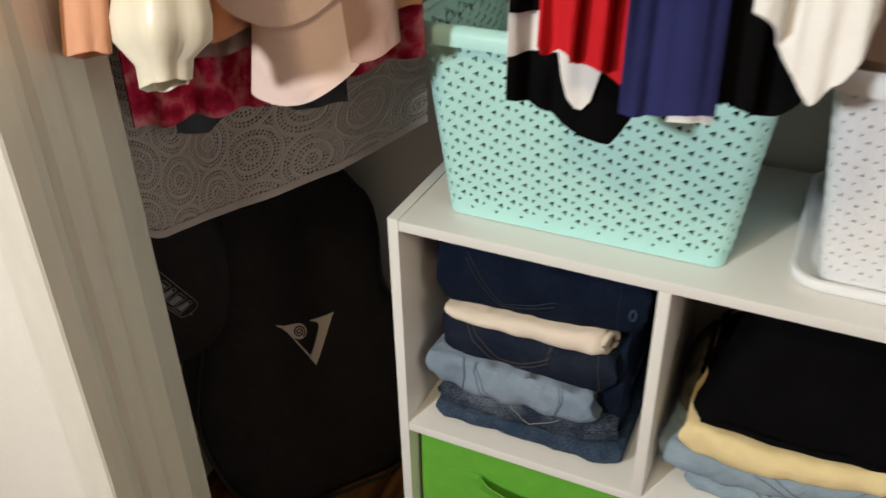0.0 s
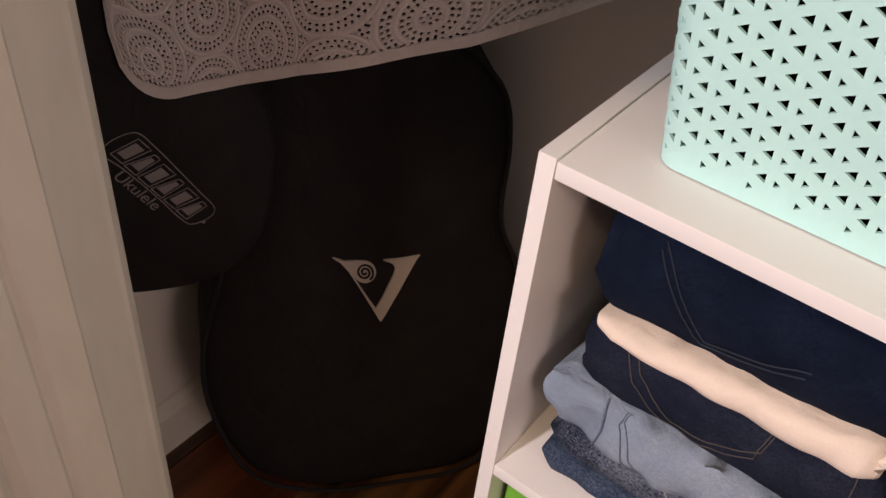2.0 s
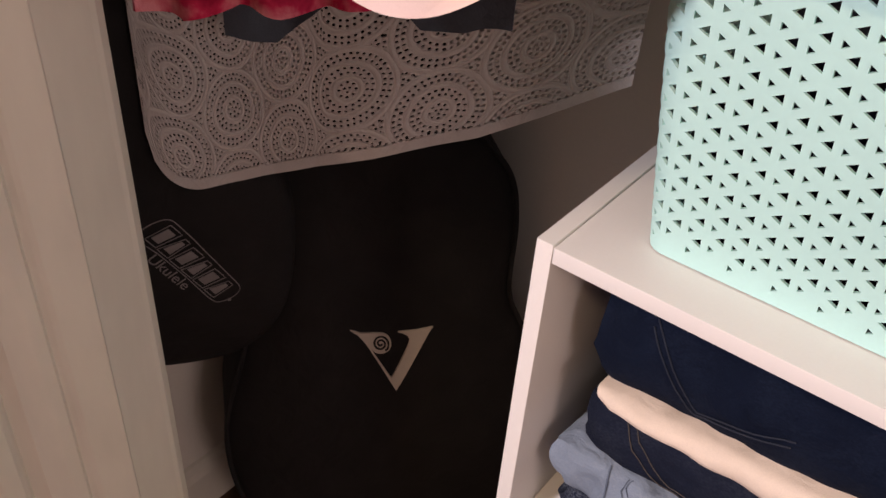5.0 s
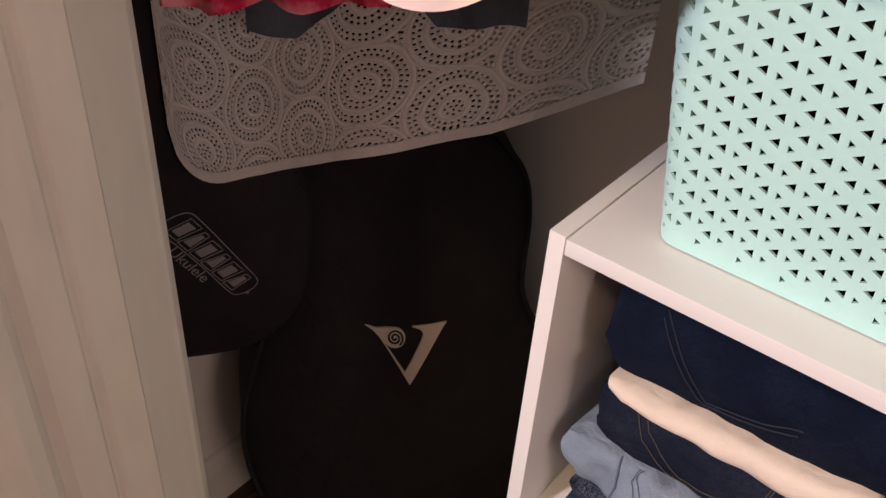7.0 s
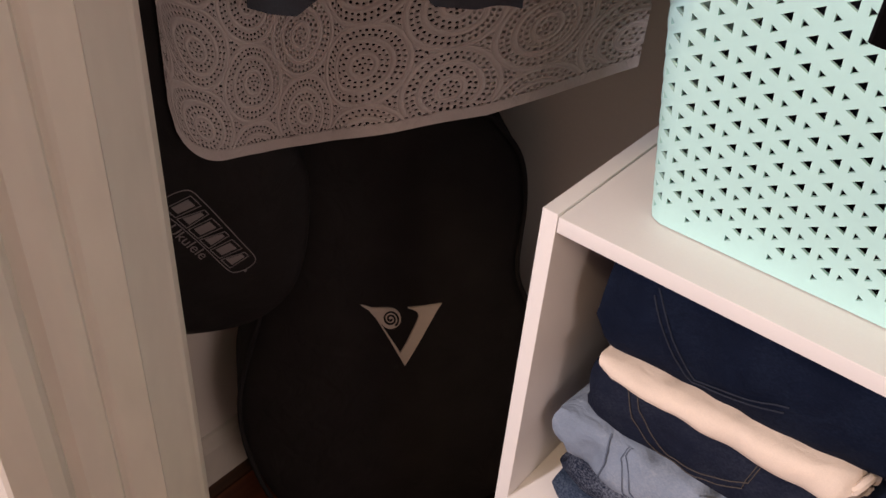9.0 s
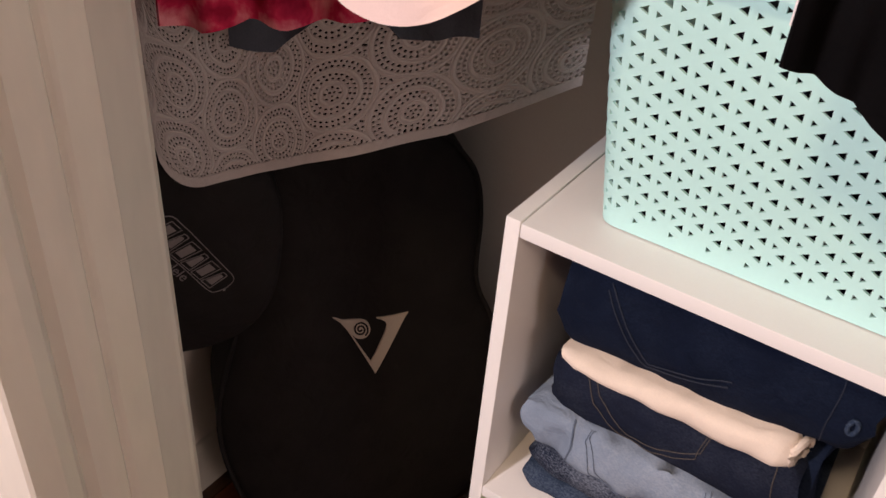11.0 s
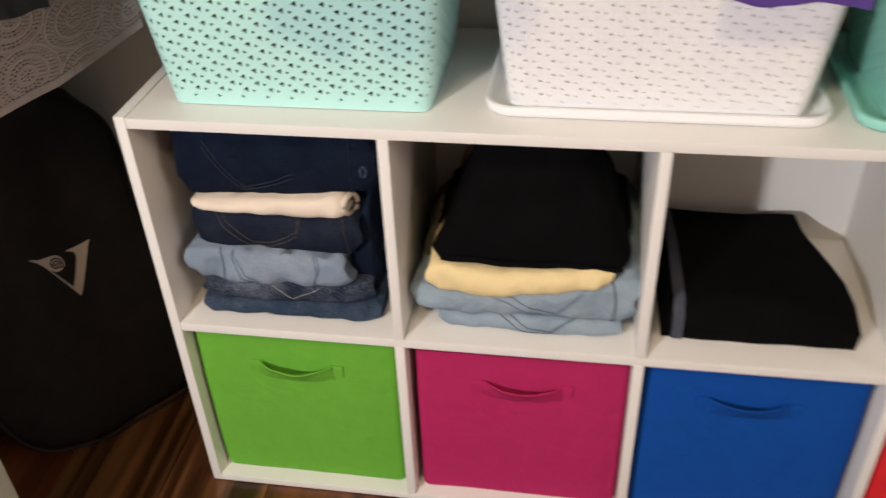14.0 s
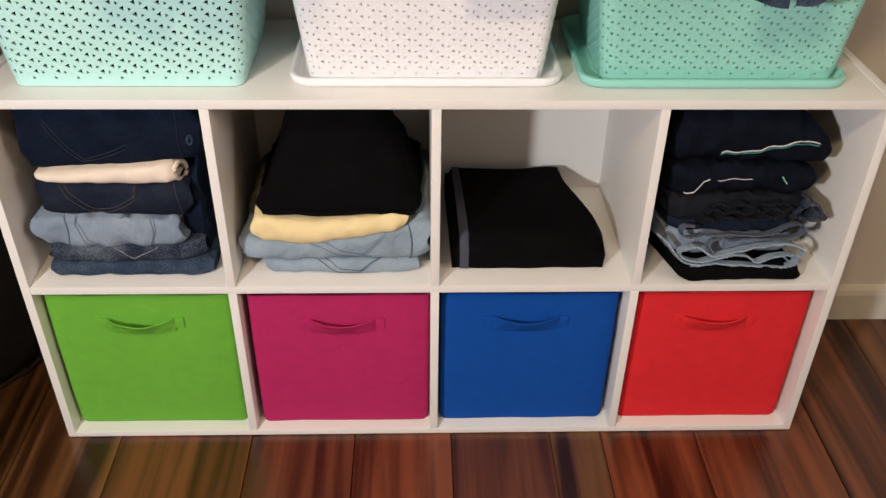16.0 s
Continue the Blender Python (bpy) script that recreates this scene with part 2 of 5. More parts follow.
def timber():
    m = mat("hardwood", (0.1, 0.04, 0.02), 0.3, 0.2, 20, 300, 0.12, stretch=(1, 0.08, 1))
    nt = m.node_tree
    N, L = nt.nodes, nt.links
    b = N["Principled BSDF"]
    old = b.inputs["Base Color"].links[0].from_socket
    oi = N.new("ShaderNodeObjectInfo")
    r = N.new("ShaderNodeValToRGB")
    cols = [(0.0, (0.102, 0.036, 0.015)), (0.3, (0.165, 0.047, 0.019)), (0.55, (0.130, 0.039, 0.016)), (0.75, (0.150, 0.070, 0.025)), (1.0, (0.195, 0.056, 0.022))]
    r.color_ramp.elements[0].color = (*cols[0][1], 1)
    r.color_ramp.elements[1].color = (*cols[-1][1], 1)
    for p, c in cols[1:-1]:
        r.color_ramp.elements.new(p).color = (*c, 1)
    L.new(oi.outputs["Random"], r.inputs[0])
    tc, mp, n = N.new("ShaderNodeTexCoord"), N.new("ShaderNodeMapping"), N.new("ShaderNodeTexNoise")
    mp.inputs["Scale"].default_value = (21, 0.8, 1)
    cmb = N.new("ShaderNodeCombineXYZ")
    L.new(math_node(nt, "MULTIPLY", oi.outputs["Random"], 50.0), cmb.inputs[0])
    L.new(cmb.outputs[0], mp.inputs["Location"])
    L.new(tc.outputs["Object"], mp.inputs[0])
    n.inputs["Scale"].default_value, n.inputs["Detail"].default_value, n.inputs["Distortion"].default_value = 1.3, 6, 0.6
    L.new(mp.outputs[0], n.inputs["Vector"])
    r2 = N.new("ShaderNodeValToRGB")
    r2.color_ramp.elements[0].position, r2.color_ramp.elements[0].color = 0.37, (0.20, 0.17, 0.16, 1)
    r2.color_ramp.elements[1].position, r2.color_ramp.elements[1].color = 0.62, (1.3, 1.3, 1.3, 1)
    L.new(n.outputs[0], r2.inputs[0])
    mx = N.new("ShaderNodeMix")
    mx.data_type, mx.blend_type = "RGBA", "MULTIPLY"
    mx.inputs[0].default_value = 1.0
    L.new(r.outputs[0], mx.inputs[6])
    L.new(r2.outputs[0], mx.inputs[7])
    L.new(mx.outputs[2], b.inputs["Base Color"])
    return m


TIMBER = timber()
GAP = mat("dark_gap", (0.008, 0.005, 0.004), 0.9)


# ---- mesh helpers ----
def thing(name, verts, faces, material, label="", category="", group="", kind="", parent=None, smooth=True, merge=0.0, bevel=0.0, uvs=None):
    me = bpy.data.meshes.new(name)
    me.from_pydata([tuple(v) for v in verts], [], faces)
    if uvs is not None:
        layer = me.uv_layers.new(name="UVMap")
        for lp in me.loops:
            layer.data[lp.index].uv = uvs[lp.vertex_index]
    bm = bmesh.new()
    bm.from_mesh(me)
    if merge:
        bmesh.ops.remove_doubles(bm, verts=bm.verts, dist=merge)
    bmesh.ops.recalc_face_normals(bm, faces=bm.faces)
    if bevel:
        bmesh.ops.bevel(bm, geom=bm.edges[:], offset=bevel, segments=2, affect="EDGES", profile=0.6)
    bm.to_mesh(me)
    bm.free()
    me.polygons.foreach_set("use_smooth", [smooth] * len(me.polygons))
    if smooth:
        me.set_sharp_from_angle(angle=radians(50))
    me.materials.append(material)
    ob = new(name, me)
    if parent is not None:
        ob.parent = parent
    return tagged(ob, label, category, group, kind)


def empty(name, label, category, group="", kind=""):
    return tagged(new(name), label, category, group, kind)


def box(name, a, b, material, bevel=0.002, **k):
    v = [(x, y, z) for x in (a[0], b[0]) for y in (a[1], b[1]) for z in (a[2], b[2])]
    f = [(0, 1, 3, 2), (4, 6, 7, 5), (0, 4, 5, 1), (2, 3, 7, 6), (0, 2, 6, 4), (1, 5, 7, 3)]
    return thing(name, v, f, material, bevel=bevel, smooth=bevel > 0, **k)


def prism(name, outline, z0, z1, material, **k):
    n = len(outline)
    v = [(x, y, z0) for x, y in outline] + [(x, y, z1) for x, y in outline]
    f = [tuple(range(n))[::-1], tuple(range(n, 2 * n))] + [(i, (i + 1) % n, n + (i + 1) % n, n + i) for i in range(n)]
    return thing(name, v, f, material, **k)


def tube(name, pts, r, material, n=6, closed=False, **k):
    pts = [Vector(p) for p in pts]
    v, f = [], []
    for i, p in enumerate(pts):
        d = (pts[min(i + 1, len(pts) - 1)] - pts[max(i - 1, 0)])
        d = d.normalized() if d.length > 1e-9 else Vector((0, 0, 1))
        a = d.cross(Vector((0.13, 0.21, 0.97))).normalized()
        b = d.cross(a)
        v += [p + r * (math.cos(q) * a + math.sin(q) * b) for q in [2 * math.pi * j / n for j in range(n)]]
    for i in range(len(pts) - 1):
        f += [(i * n + j, i * n + (j + 1) % n, (i + 1) * n + (j + 1) % n, (i + 1) * n + j) for j in range(n)]
    f += [tuple(range(n))[::-1], tuple(range((len(pts) - 1) * n, len(pts) * n))]
    return thing(name, v, f, material, **k)


def shell(name, grid, thick, material, uv=None, loop=False, **k):
    """A cloth of real thickness from a grid of points (rows of equal length); loop: each row closes on itself."""
    P = np.array([[tuple(p) for p in row] for row in grid])
    r, c = P.shape[:2]
    if loop:
        du = np.roll(P, -1, 1) - np.roll(P, 1, 1)
    else:
        du = np.gradient(P, axis=1)
    dv = np.gradient(P, axis=0)
    nn = np.cross(du, dv)
    nn /= np.linalg.norm(nn, axis=2, keepdims=True) + 1e-12
    V = np.concatenate([(P + nn * thick / 2).reshape(-1, 3), (P - nn * thick / 2).reshape(-1, 3)])
    o = r * c
    F = []
    cols = c if loop else c - 1
    for i in range(r - 1):
        for j in range(cols):
            q = (i * c + j, i * c + (j + 1) % c, (i + 1) * c + (j + 1) % c, (i + 1) * c + j)
            F += [q, tuple(o + x for x in q[::-1])]
    for i in (0, r - 1):
        for j in range(cols):
            a, b = i * c + j, i * c + (j + 1) % c
            F.append((a, b, o + b, o + a))
    if not loop:
        for j in (0, c - 1):
            for i in range(r - 1):
                a, b = i * c + j, (i + 1) * c + j
                F.append((a, b, o + b, o + a))
    U = None
    if uv is not None:
        U = [uv[i][j] for i in range(r) for j in range(c)] * 2
    return thing(name, V.tolist(), F, material, uvs=U, **k)


def wob(x, y, z, f, a):
    return a * noise.noise(Vector((x * f, y * f, z * f)))


def mix(a, b, t):
    return a + (b - a) * t


def interp(xs, t):
    """Piecewise linear through evenly spaced values."""
    u = max(0, min(1, t)) * (len(xs) - 1)
    i = min(int(u), len(xs) - 2)
    return mix(xs[i], xs[i + 1], u - i)


# ---- the room and the closet ----
LEFT, BACK, RIGHT = -0.40, 0.30, 1.80
ROOM_L, ROOM_R, ROOM_F, TOP = -2.2, 2.9, -3.4, 2.4
FACE, INNER = -0.322, -0.180          # the front wall's room face and closet face

box("wall_back", (LEFT - 0.1, BACK, 0), (RIGHT + 0.1, BACK + 0.1, TOP), WALL, 0, kind="structure", label="cream painted plaster wall behind the shelf", category="wall")
box("wall_closet_left", (LEFT - 0.1, INNER, 0), (LEFT, BACK, TOP), WALL, 0, kind="structure", label="cream painted side wall of the closet", category="wall")
box("wall_closet_right", (RIGHT, INNER, 0), (RIGHT + 0.1, BACK, TOP), WALL, 0, kind="structure", label="cream painted side wall of the closet", category="wall")
box("wall_front_left", (ROOM_L, FACE, 0), (-0.170, INNER, TOP), WALL, 0, kind="structure", label="smooth cream painted wall beside the closet opening", category="wall")
box("wall_front_right", (1.66, FACE, 0), (ROOM_R, INNER, TOP), WALL, 0, kind="structure", label="cream painted wall beside the closet opening", category="wall")
box("wall_front_head", (-0.170, FACE, 1.86), (1.66, INNER, TOP), WALL, 0, kind="structure", label="cream painted wall over the closet opening", category="wall")
box("wall_room_left", (ROOM_L - 0.1, ROOM_F, 0), (ROOM_L, FACE, TOP), WALL, 0, kind="structure", label="cream painted room wall", category="wall")
box("wall_room_right", (ROOM_R, ROOM_F, 0), (ROOM_R + 0.1, FACE, TOP), WALL, 0, kind="structure", label="cream painted room wall", category="wall")
box("wall_room_front", (ROOM_L - 0.1, ROOM_F - 0.1, 0), (ROOM_R + 0.1, ROOM_F, TOP), WALL, 0, kind="structure", label="cream painted room wall", category="wall")
box("ceiling", (ROOM_L - 0.1, ROOM_F - 0.1, TOP), (ROOM_R + 0.1, BACK + 0.1, TOP + 0.1), CEIL, 0, kind="structure", label="plain white painted ceiling", category="ceiling")


# unseen low cover above the rail, added to keep light out of the closet
box("ceiling_closet", (LEFT, INNER, 1.86), (RIGHT, BACK, 1.90), CEIL, 0, kind="structure", label="plain painted panel added over the closet to block light", category="ceiling")


def skirting(name, a, b, out):
    """A skirting board from a to b on the floor, its face turned towards out."""
    a, b, out = Vector((*a, 0)), Vector((*b, 0)), Vector((*out, 0))
    prof = [(0, 0), (0.013, 0), (0.013, 0.058), (0.010, 0.068), (0.004, 0.074), (0, 0.075)]
    n = len(prof)
    v = [p + out * q + Vector((0, 0, h)) for p in (a, b) for q, h in prof]
    f = [tuple(range(n)), tuple(range(n, 2 * n))[::-1]] + [(i, (i + 1) % n, n + (i + 1) % n, n + i) for i in range(n)]
    return thing(name, v, f, TRIM, "cream painted timber skirting board along the wall", "skirting board", kind="structure", smooth=False)


skirting("baseboard_left", (LEFT, INNER), (LEFT, BACK - 0.013), (1, 0))
skirting("baseboard_back", (LEFT, BACK), (RIGHT, BACK), (0, -1))

# the moulded timber lining of the opening, seen from its side
JAMB = [(-0.1699, -0.3225), (-0.1300, -0.3225), (-0.1282, -0.3200), (-0.1285, -0.3000), (-0.1310, -0.2900), (-0.1345, -0.2860), (-0.1400, -0.2825), (-0.1375, -0.2795), (-0.1350, -0.2760), (-0.1348, -0.2620), (-0.1355, -0.2550),
        (-0.1398, -0.2515), (-0.1380, -0.2485), (-0.1372, -0.2455), (-0.1378, -0.2235), (-0.1400, -0.2215), (-0.1440, -0.2205), (-0.1460, -0.2150), (-0.1580, -0.1840), (-0.1590, -0.1800), (-0.1635, -0.1740), (-0.1660, -0.1720), (-0.1699, -0.1720)]
prism("trim", JAMB, 0.0, 1.86, TRIM, label="moulded closet door jamb in cream gloss paint", category="door jamb", kind="structure", smooth=False)

floor = box("floor", (ROOM_L, ROOM_F, -0.06), (ROOM_R, BACK, -0.022), GAP, 0, kind="structure", label="polished reddish brown hardwood board floor", category="floor")


# ---- the cube shelf ----
T, C = 0.0125, 0.28
PITCH = C + T
W, H, D = 4 * PITCH + T, 2 * PITCH + T, 0.283
unit = empty("cube_shelf", "white melamine cube shelf unit with eight open cells", "shelf unit")
for nm, x in (("side_panel", 0), ("side_panel", W - T)):
    box(nm, (x, 0, 0.002), (x + T, D, H + 0.0015), MELAMINE, 0.0008, parent=unit)
box("top_board", (T + 0.0006, 0, H - T), (W - T - 0.0006, D, H), MELAMINE, 0.0008, parent=unit)
box("middle_board", (T, 0.0008, PITCH), (W - T, D - 0.004, PITCH + T), MELAMINE, 0.0008, parent=unit)
box("bottom_board", (T, 0, 0.002), (W - T, D, T), MELAMINE, 0.0008, parent=unit)
for i in (1, 2, 3):
    for z0, z1 in ((T, PITCH), (PITCH + T, H - T)):
        box("divider", (i * PITCH, 0, z0), (i * PITCH + T, D - 0.004, z1), MELAMINE, 0.0008, parent=unit)
box("back_panel", (T, D - 0.0035, T), (W - T, D - 0.0005, H - T), MELAMINE, 0, parent=unit)
for x in (0, W - T):
    box("glide", (x + 0.0005, 0.004, 0), (x + T - 0.0005, 0.03, 0.002), MELAMINE, 0, parent=unit)
    box("glide", (x + 0.0005, D - 0.03, 0), (x + T - 0.0005, D - 0.004, 0.002), MELAMINE, 0, parent=unit)


# ---- fabric bins ----
def rounded(w, d, r, n=5):
    """Rounded rectangle centred on the origin, anticlockwise from its front left corner."""
    out = []
    for cx, cy, a0 in ((-w / 2 + r, -d / 2 + r, 180), (w / 2 - r, -d / 2 + r, 270), (w / 2 - r, d / 2 - r, 0), (-w / 2 + r, d / 2 - r, 90)):
        out += [(cx + r * math.cos(radians(a0 + 90 * k / n)), cy + r * math.sin(radians(a0 + 90 * k / n))) for k in range(n + 1)]
    return out


def fabric_bin(x0, x1, y0, material, label, hx, lift, gape, seed):
    """A soft cube bin on the bottom board with a strap handle on its front."""
    w, d, h = x1 - x0, 0.245, 0.262
    ob = empty("storage_bin", label, "storage bin", "fabric bins in the shelf")
    ob.location = ((x0 + x1) / 2, y0 + d / 2, T)
    rows = []
    zs = [0, 0.002, 0.006, 0.02, 0.06, 0.12, 0.18, 0.23, 0.255, h]
    for z in zs:
        grow = -0.0045 if z == 0 else (-0.0015 if z == 0.002 else 0)
        row = []
        ring = rounded(w + 2 * grow, d + 2 * grow, 0.009, 4)
        dense = []
        for i, p in enumerate(ring):
            q = ring[(i + 1) % len(ring)]
            k = 9 if i % 5 == 4 else 1
            dense += [(mix(p[0], q[0], j / k), mix(p[1], q[1], j / k)) for j in range(k)]
        for x, y in dense:
            bulge = 0.0022 * math.sin(math.pi * min(1, z / h)) if y < -d / 2 + 0.02 else 0
            row.append((x + wob(x, y + seed, z, 14, 0.0012), y - bulge + wob(x, seed - y, z, 16, 0.0016), z + (wob(x, y, seed, 20, 0.0015) if z == h else 0)))
        rows.append(row)
    shell("body", rows, 0.003, material, loop=True, parent=ob)
    prism("base", [(x * 0.985, y * 0.985) for x, y in rounded(w, d, 0.009, 4)], 0.0005, 0.004, material, parent=ob)
    hz, hw = 0.205 + lift, 0.088
    g = []
    for j in range(8):
        v = j / 7
        row = []
        for i in range(29):
            u = i / 28
            s = math.sin(math.pi * u)
            x = hx + (u - 0.5) * (hw + 0.012)
            out = 0.0048 + gape * s ** 0.7 * (0.30 + 0.62 * v) + wob(u * 3, seed, v, 2.0, 0.0016)
            row.append((x, -d / 2 - out, hz + 0.012 - 0.024 * (1 - v) - 0.003 * s ** 1.3 * v + wob(x, v, seed, 40, 0.001)))
        g.append(row)
    handle = shell("handle", g, 0.002, material, parent=ob)
    for sx in (-1, 1):
        cx = hx + sx * (hw / 2 + 0.010)
        box("handle_patch", (cx - 0.010, -d / 2 - 0.0052, hz - 0.008), (cx + 0.010, -d / 2 - 0.0025, hz + 0.011), material, 0.0006, parent=handle)
    return ob


fabric_bin(0.0165, 0.286, 0.022, BIN_GREEN, "lime green fabric storage bin with strap handle", 0.0005, 0.006, 0.023, 1.3)
fabric_bin(0.314, 0.582, 0.020, BIN_PINK, "magenta pink fabric storage bin with strap handle", 0.004, 0.004, 0.020, 4.1)
fabric_bin(0.602, 0.868, 0.022, BIN_BLUE, "royal blue fabric storage bin with strap handle", -0.004, 0.005, 0.017, 7.7)
fabric_bin(0.896, 1.162, 0.023, BIN_RED, "bright red fabric storage bin with strap handle", -0.010, 0.004, 0.019, 9.2)


# ---- woven plastic baskets ----
def basket(x0, x1, y0, z, material, label, depth=0.20, height=0.212, open_=1.0, wall=0.0024):
    """A tapered basket: lattice walls with three-cornered openings, solid foot and rolled rim."""
    ob = empty("storage_basket", label, "storage basket", "plastic baskets on the shelf")
    w, d = x1 - x0, depth
    ob.location = ((x0 + x1) / 2, y0 + d / 2, z)
    flare = 0.026

    def ring(h):
        g = flare * h / height
        pts = rounded(w + 2 * g, d + 2 * g * 0.8, 0.015 + 0.4 * g, 6)
        return np.array(pts + pts[:1])

    def along(pts):
        seg = np.linalg.norm(np.diff(pts, axis=0), axis=1)
        return np.concatenate([[0], np.cumsum(seg)])

    mid = ring(height / 2)
    sm = along(mid)
    ncol = 2 * round(sm[-1] / 0.0143 / 2)
    zs0, zs1, pz = 0.0045, height - 0.022, 0.0154
    keep = {}

    def at(s, h, push=0.0):
        """A place on the wall: s columns round, h up, push inwards."""
        hk = round(h, 5)
        if hk not in keep:
            r = ring(hk)
            keep[hk] = (r, sm)
        r, ss = keep[hk]
        q = (s % ncol) / ncol * sm[-1]
        x, y = np.interp(q, ss, r[:, 0]), np.interp(q, ss, r[:, 1])
        e = 0.002
        x1_, y1_ = np.interp((q + e) % sm[-1], ss, r[:, 0]), np.interp((q + e) % sm[-1], ss, r[:, 1])
        x0_, y0_ = np.interp((q - e) % sm[-1], ss, r[:, 0]), np.interp((q - e) % sm[-1], ss, r[:, 1])
        tx, ty = x1_ - x0_, y1_ - y0_
        ln = math.hypot(tx, ty) or 1
        return (x - push * ty / ln, y + push * tx / ln, h)

    V, F = [], []

    def cell(i, lo):
        """One weave cell in column i with its lower left corner at height lo; the right side stands half a cell higher."""
        def p(u, v, push=0.0):
            return at(i + u, lo + pz * (v + 0.5 * u), push)
        pts = [(0, 0), (1, 0), (1, 1), (0, 1), (0.22, 0.22), (0.48, 0.22), (0.22, 0.50), (0.49, 0.81), (0.84, 0.81), (0.84, 0.46), (0.34, 0.67), (0.68, 0.32)]
        o = len(V)
        for tri in ((4, 5, 6), (7, 8, 9)):
            cu, cv = sum(pts[k][0] for k in tri) / 3, sum(pts[k][1] for k in tri) / 3
            size = min(open_, 1.08) if tri[0] == 4 else open_
            for k in tri:
                pts[k] = (mix(cu, pts[k][0], size), mix(cv, pts[k][1], size))
        q0, q1 = at(i + 0.5, lo, 0.0), at(i + 0.5, lo, 0.001)
        flat = max(abs(q1[0] - q0[0]), abs(q1[1] - q0[1])) > 0.00097
        bar = -0.0011 if flat else 0.0
        raise_ = {10: bar, 11: bar, 5: -0.25 * bar, 6: -0.25 * bar, 0: -0.0002, 1: -0.0002, 2: -0.0002, 3: -0.0002}
        for k, (u, v) in enumerate(pts):
            V.append(p(u, v, raise_.get(k, 0.0)))
        for k, (u, v) in enumerate(pts[:10]):
            V.append(p(u, v, wall))
        outer = [(0, 1, 5, 4), (0, 4, 6, 3), (3, 7, 8, 2), (2, 8, 9, 1), (5, 11, 10, 6), (11, 9, 7, 10), (5, 1, 11), (1, 9, 11), (10, 7, 3), (6, 10, 3)]
        F.extend(tuple(o + q for q in f) for f in outer)
        inner = [(0, 1, 5, 4), (0, 4, 6, 3), (3, 7, 8, 2), (2, 8, 9, 1), (5, 9, 7, 6), (5, 1, 9), (7, 3, 6)]
        F.extend(tuple(o + 12 + q for q in f[::-1]) for f in inner)
        for a, b in ((4, 5), (5, 6), (6, 4), (7, 8), (8, 9), (9, 7)):
            F.append((o + a, o + b, o + 12 + b, o + 12 + a))

    def plain(i, a0, a1, b0, b1, cuts=2):
        """A solid patch of column i between heights a (left, right) and b."""
        for k in range(cuts):
            o = len(V)
            u0, u1 = k / cuts, (k + 1) / cuts
            for push in (0.0002, wall):
                for u, lo, hi in ((u0, mix(a0, a1, u0), mix(b0, b1, u0)), (u1, mix(a0, a1, u1), mix(b0, b1, u1))):
                    V.append(at(i + u, lo, push))
                    V.append(at(i + u, hi, push))
            F.append((o, o + 2, o + 3, o + 1))
            F.append((o + 4, o + 5, o + 7, o + 6))

    rows = int((zs1 - zs0) / pz)
    for i in range(ncol):
        off = 0.0 if i % 2 == 0 else -0.5
        lo = zs0 + (off + 0.5) * pz
        for k in range(rows):
            cell(i, lo + k * pz)
        plain(i, 0.0, 0.0, lo, lo + 0.5 * pz)
        plain(i, lo + rows * pz, lo + (rows + 0.5) * pz, height, height)
    thing("lattice_wall", V, F, material, merge=0.00005, parent=ob)
    # floor of the basket
    r0 = ring(0.0)
    prism("base", [tuple(p * 0.985) for p in r0[:-1]], 0.001, 0.004, material, parent=ob)
    # rolled rim
    prof = [(0.000, -0.012), (0.001, 0.0), (0.006, 0.004), (0.012, 0.002), (0.0145, -0.004), (0.0145, -0.014), (0.0125, -0.014), (0.012, -0.005), (0.006, 0.0), (0.003, -0.012)]
    top = ring(height)[:-1]
    n, m = len(top), len(prof)
    v, f = [], []
    for i in range(n):
        t_ = top[(i + 1) % n] - top[i - 1]
        t_ = t_ / (np.linalg.norm(t_) or 1)
        for q, h in prof:
            v.append((top[i][0] + t_[1] * q, top[i][1] - t_[0] * q, height + h))
    for i in range(n):
        for j in range(m):
            f.append((i * m + j, ((i + 1) % n) * m + j, ((i + 1) % n) * m + (j + 1) % m, i * m + (j + 1) % m))
    thing("rim", v, f, material, parent=ob)
    return ob


def lid_tray(x0, x1, y0, y1, z, material, label):
    """The basket's lid laid upside down: a shallow tray with a rolled edge."""
    w, d = x1 - x0, y1 - y0
    prof = [(-0.022, 0.0), (-0.006, 0.0), (-0.002, 0.002), (0.0, 0.008), (-0.001, 0.0125), (-0.004, 0.0135), (-0.007, 0.012), (-0.009, 0.006), (-0.014, 0.0035), (-0.022, 0.003)]
    rings = [rounded(w + 2 * q, d + 2 * q, 0.032 + q, 8) for q, h in prof]
    n, m = len(rings[0]), len(prof)
    v = [(rings[j][i][0], rings[j][i][1], prof[j][1]) for i in range(n) for j in range(m)]
    f = [(i * m + j, ((i + 1) % n) * m + j, ((i + 1) % n) * m + j + 1, i * m + j + 1) for i in range(n) for j in range(m - 1)]
    f += [tuple(i * m for i in range(n))[::-1], tuple(i * m + m - 1 for i in range(n))]
    ob = thing("basket_lid", v, f, material, label, "lid", "basket lids on the shelf")
    ob.location = ((x0 + x1) / 2, (y0 + y1) / 2, z)
    return ob


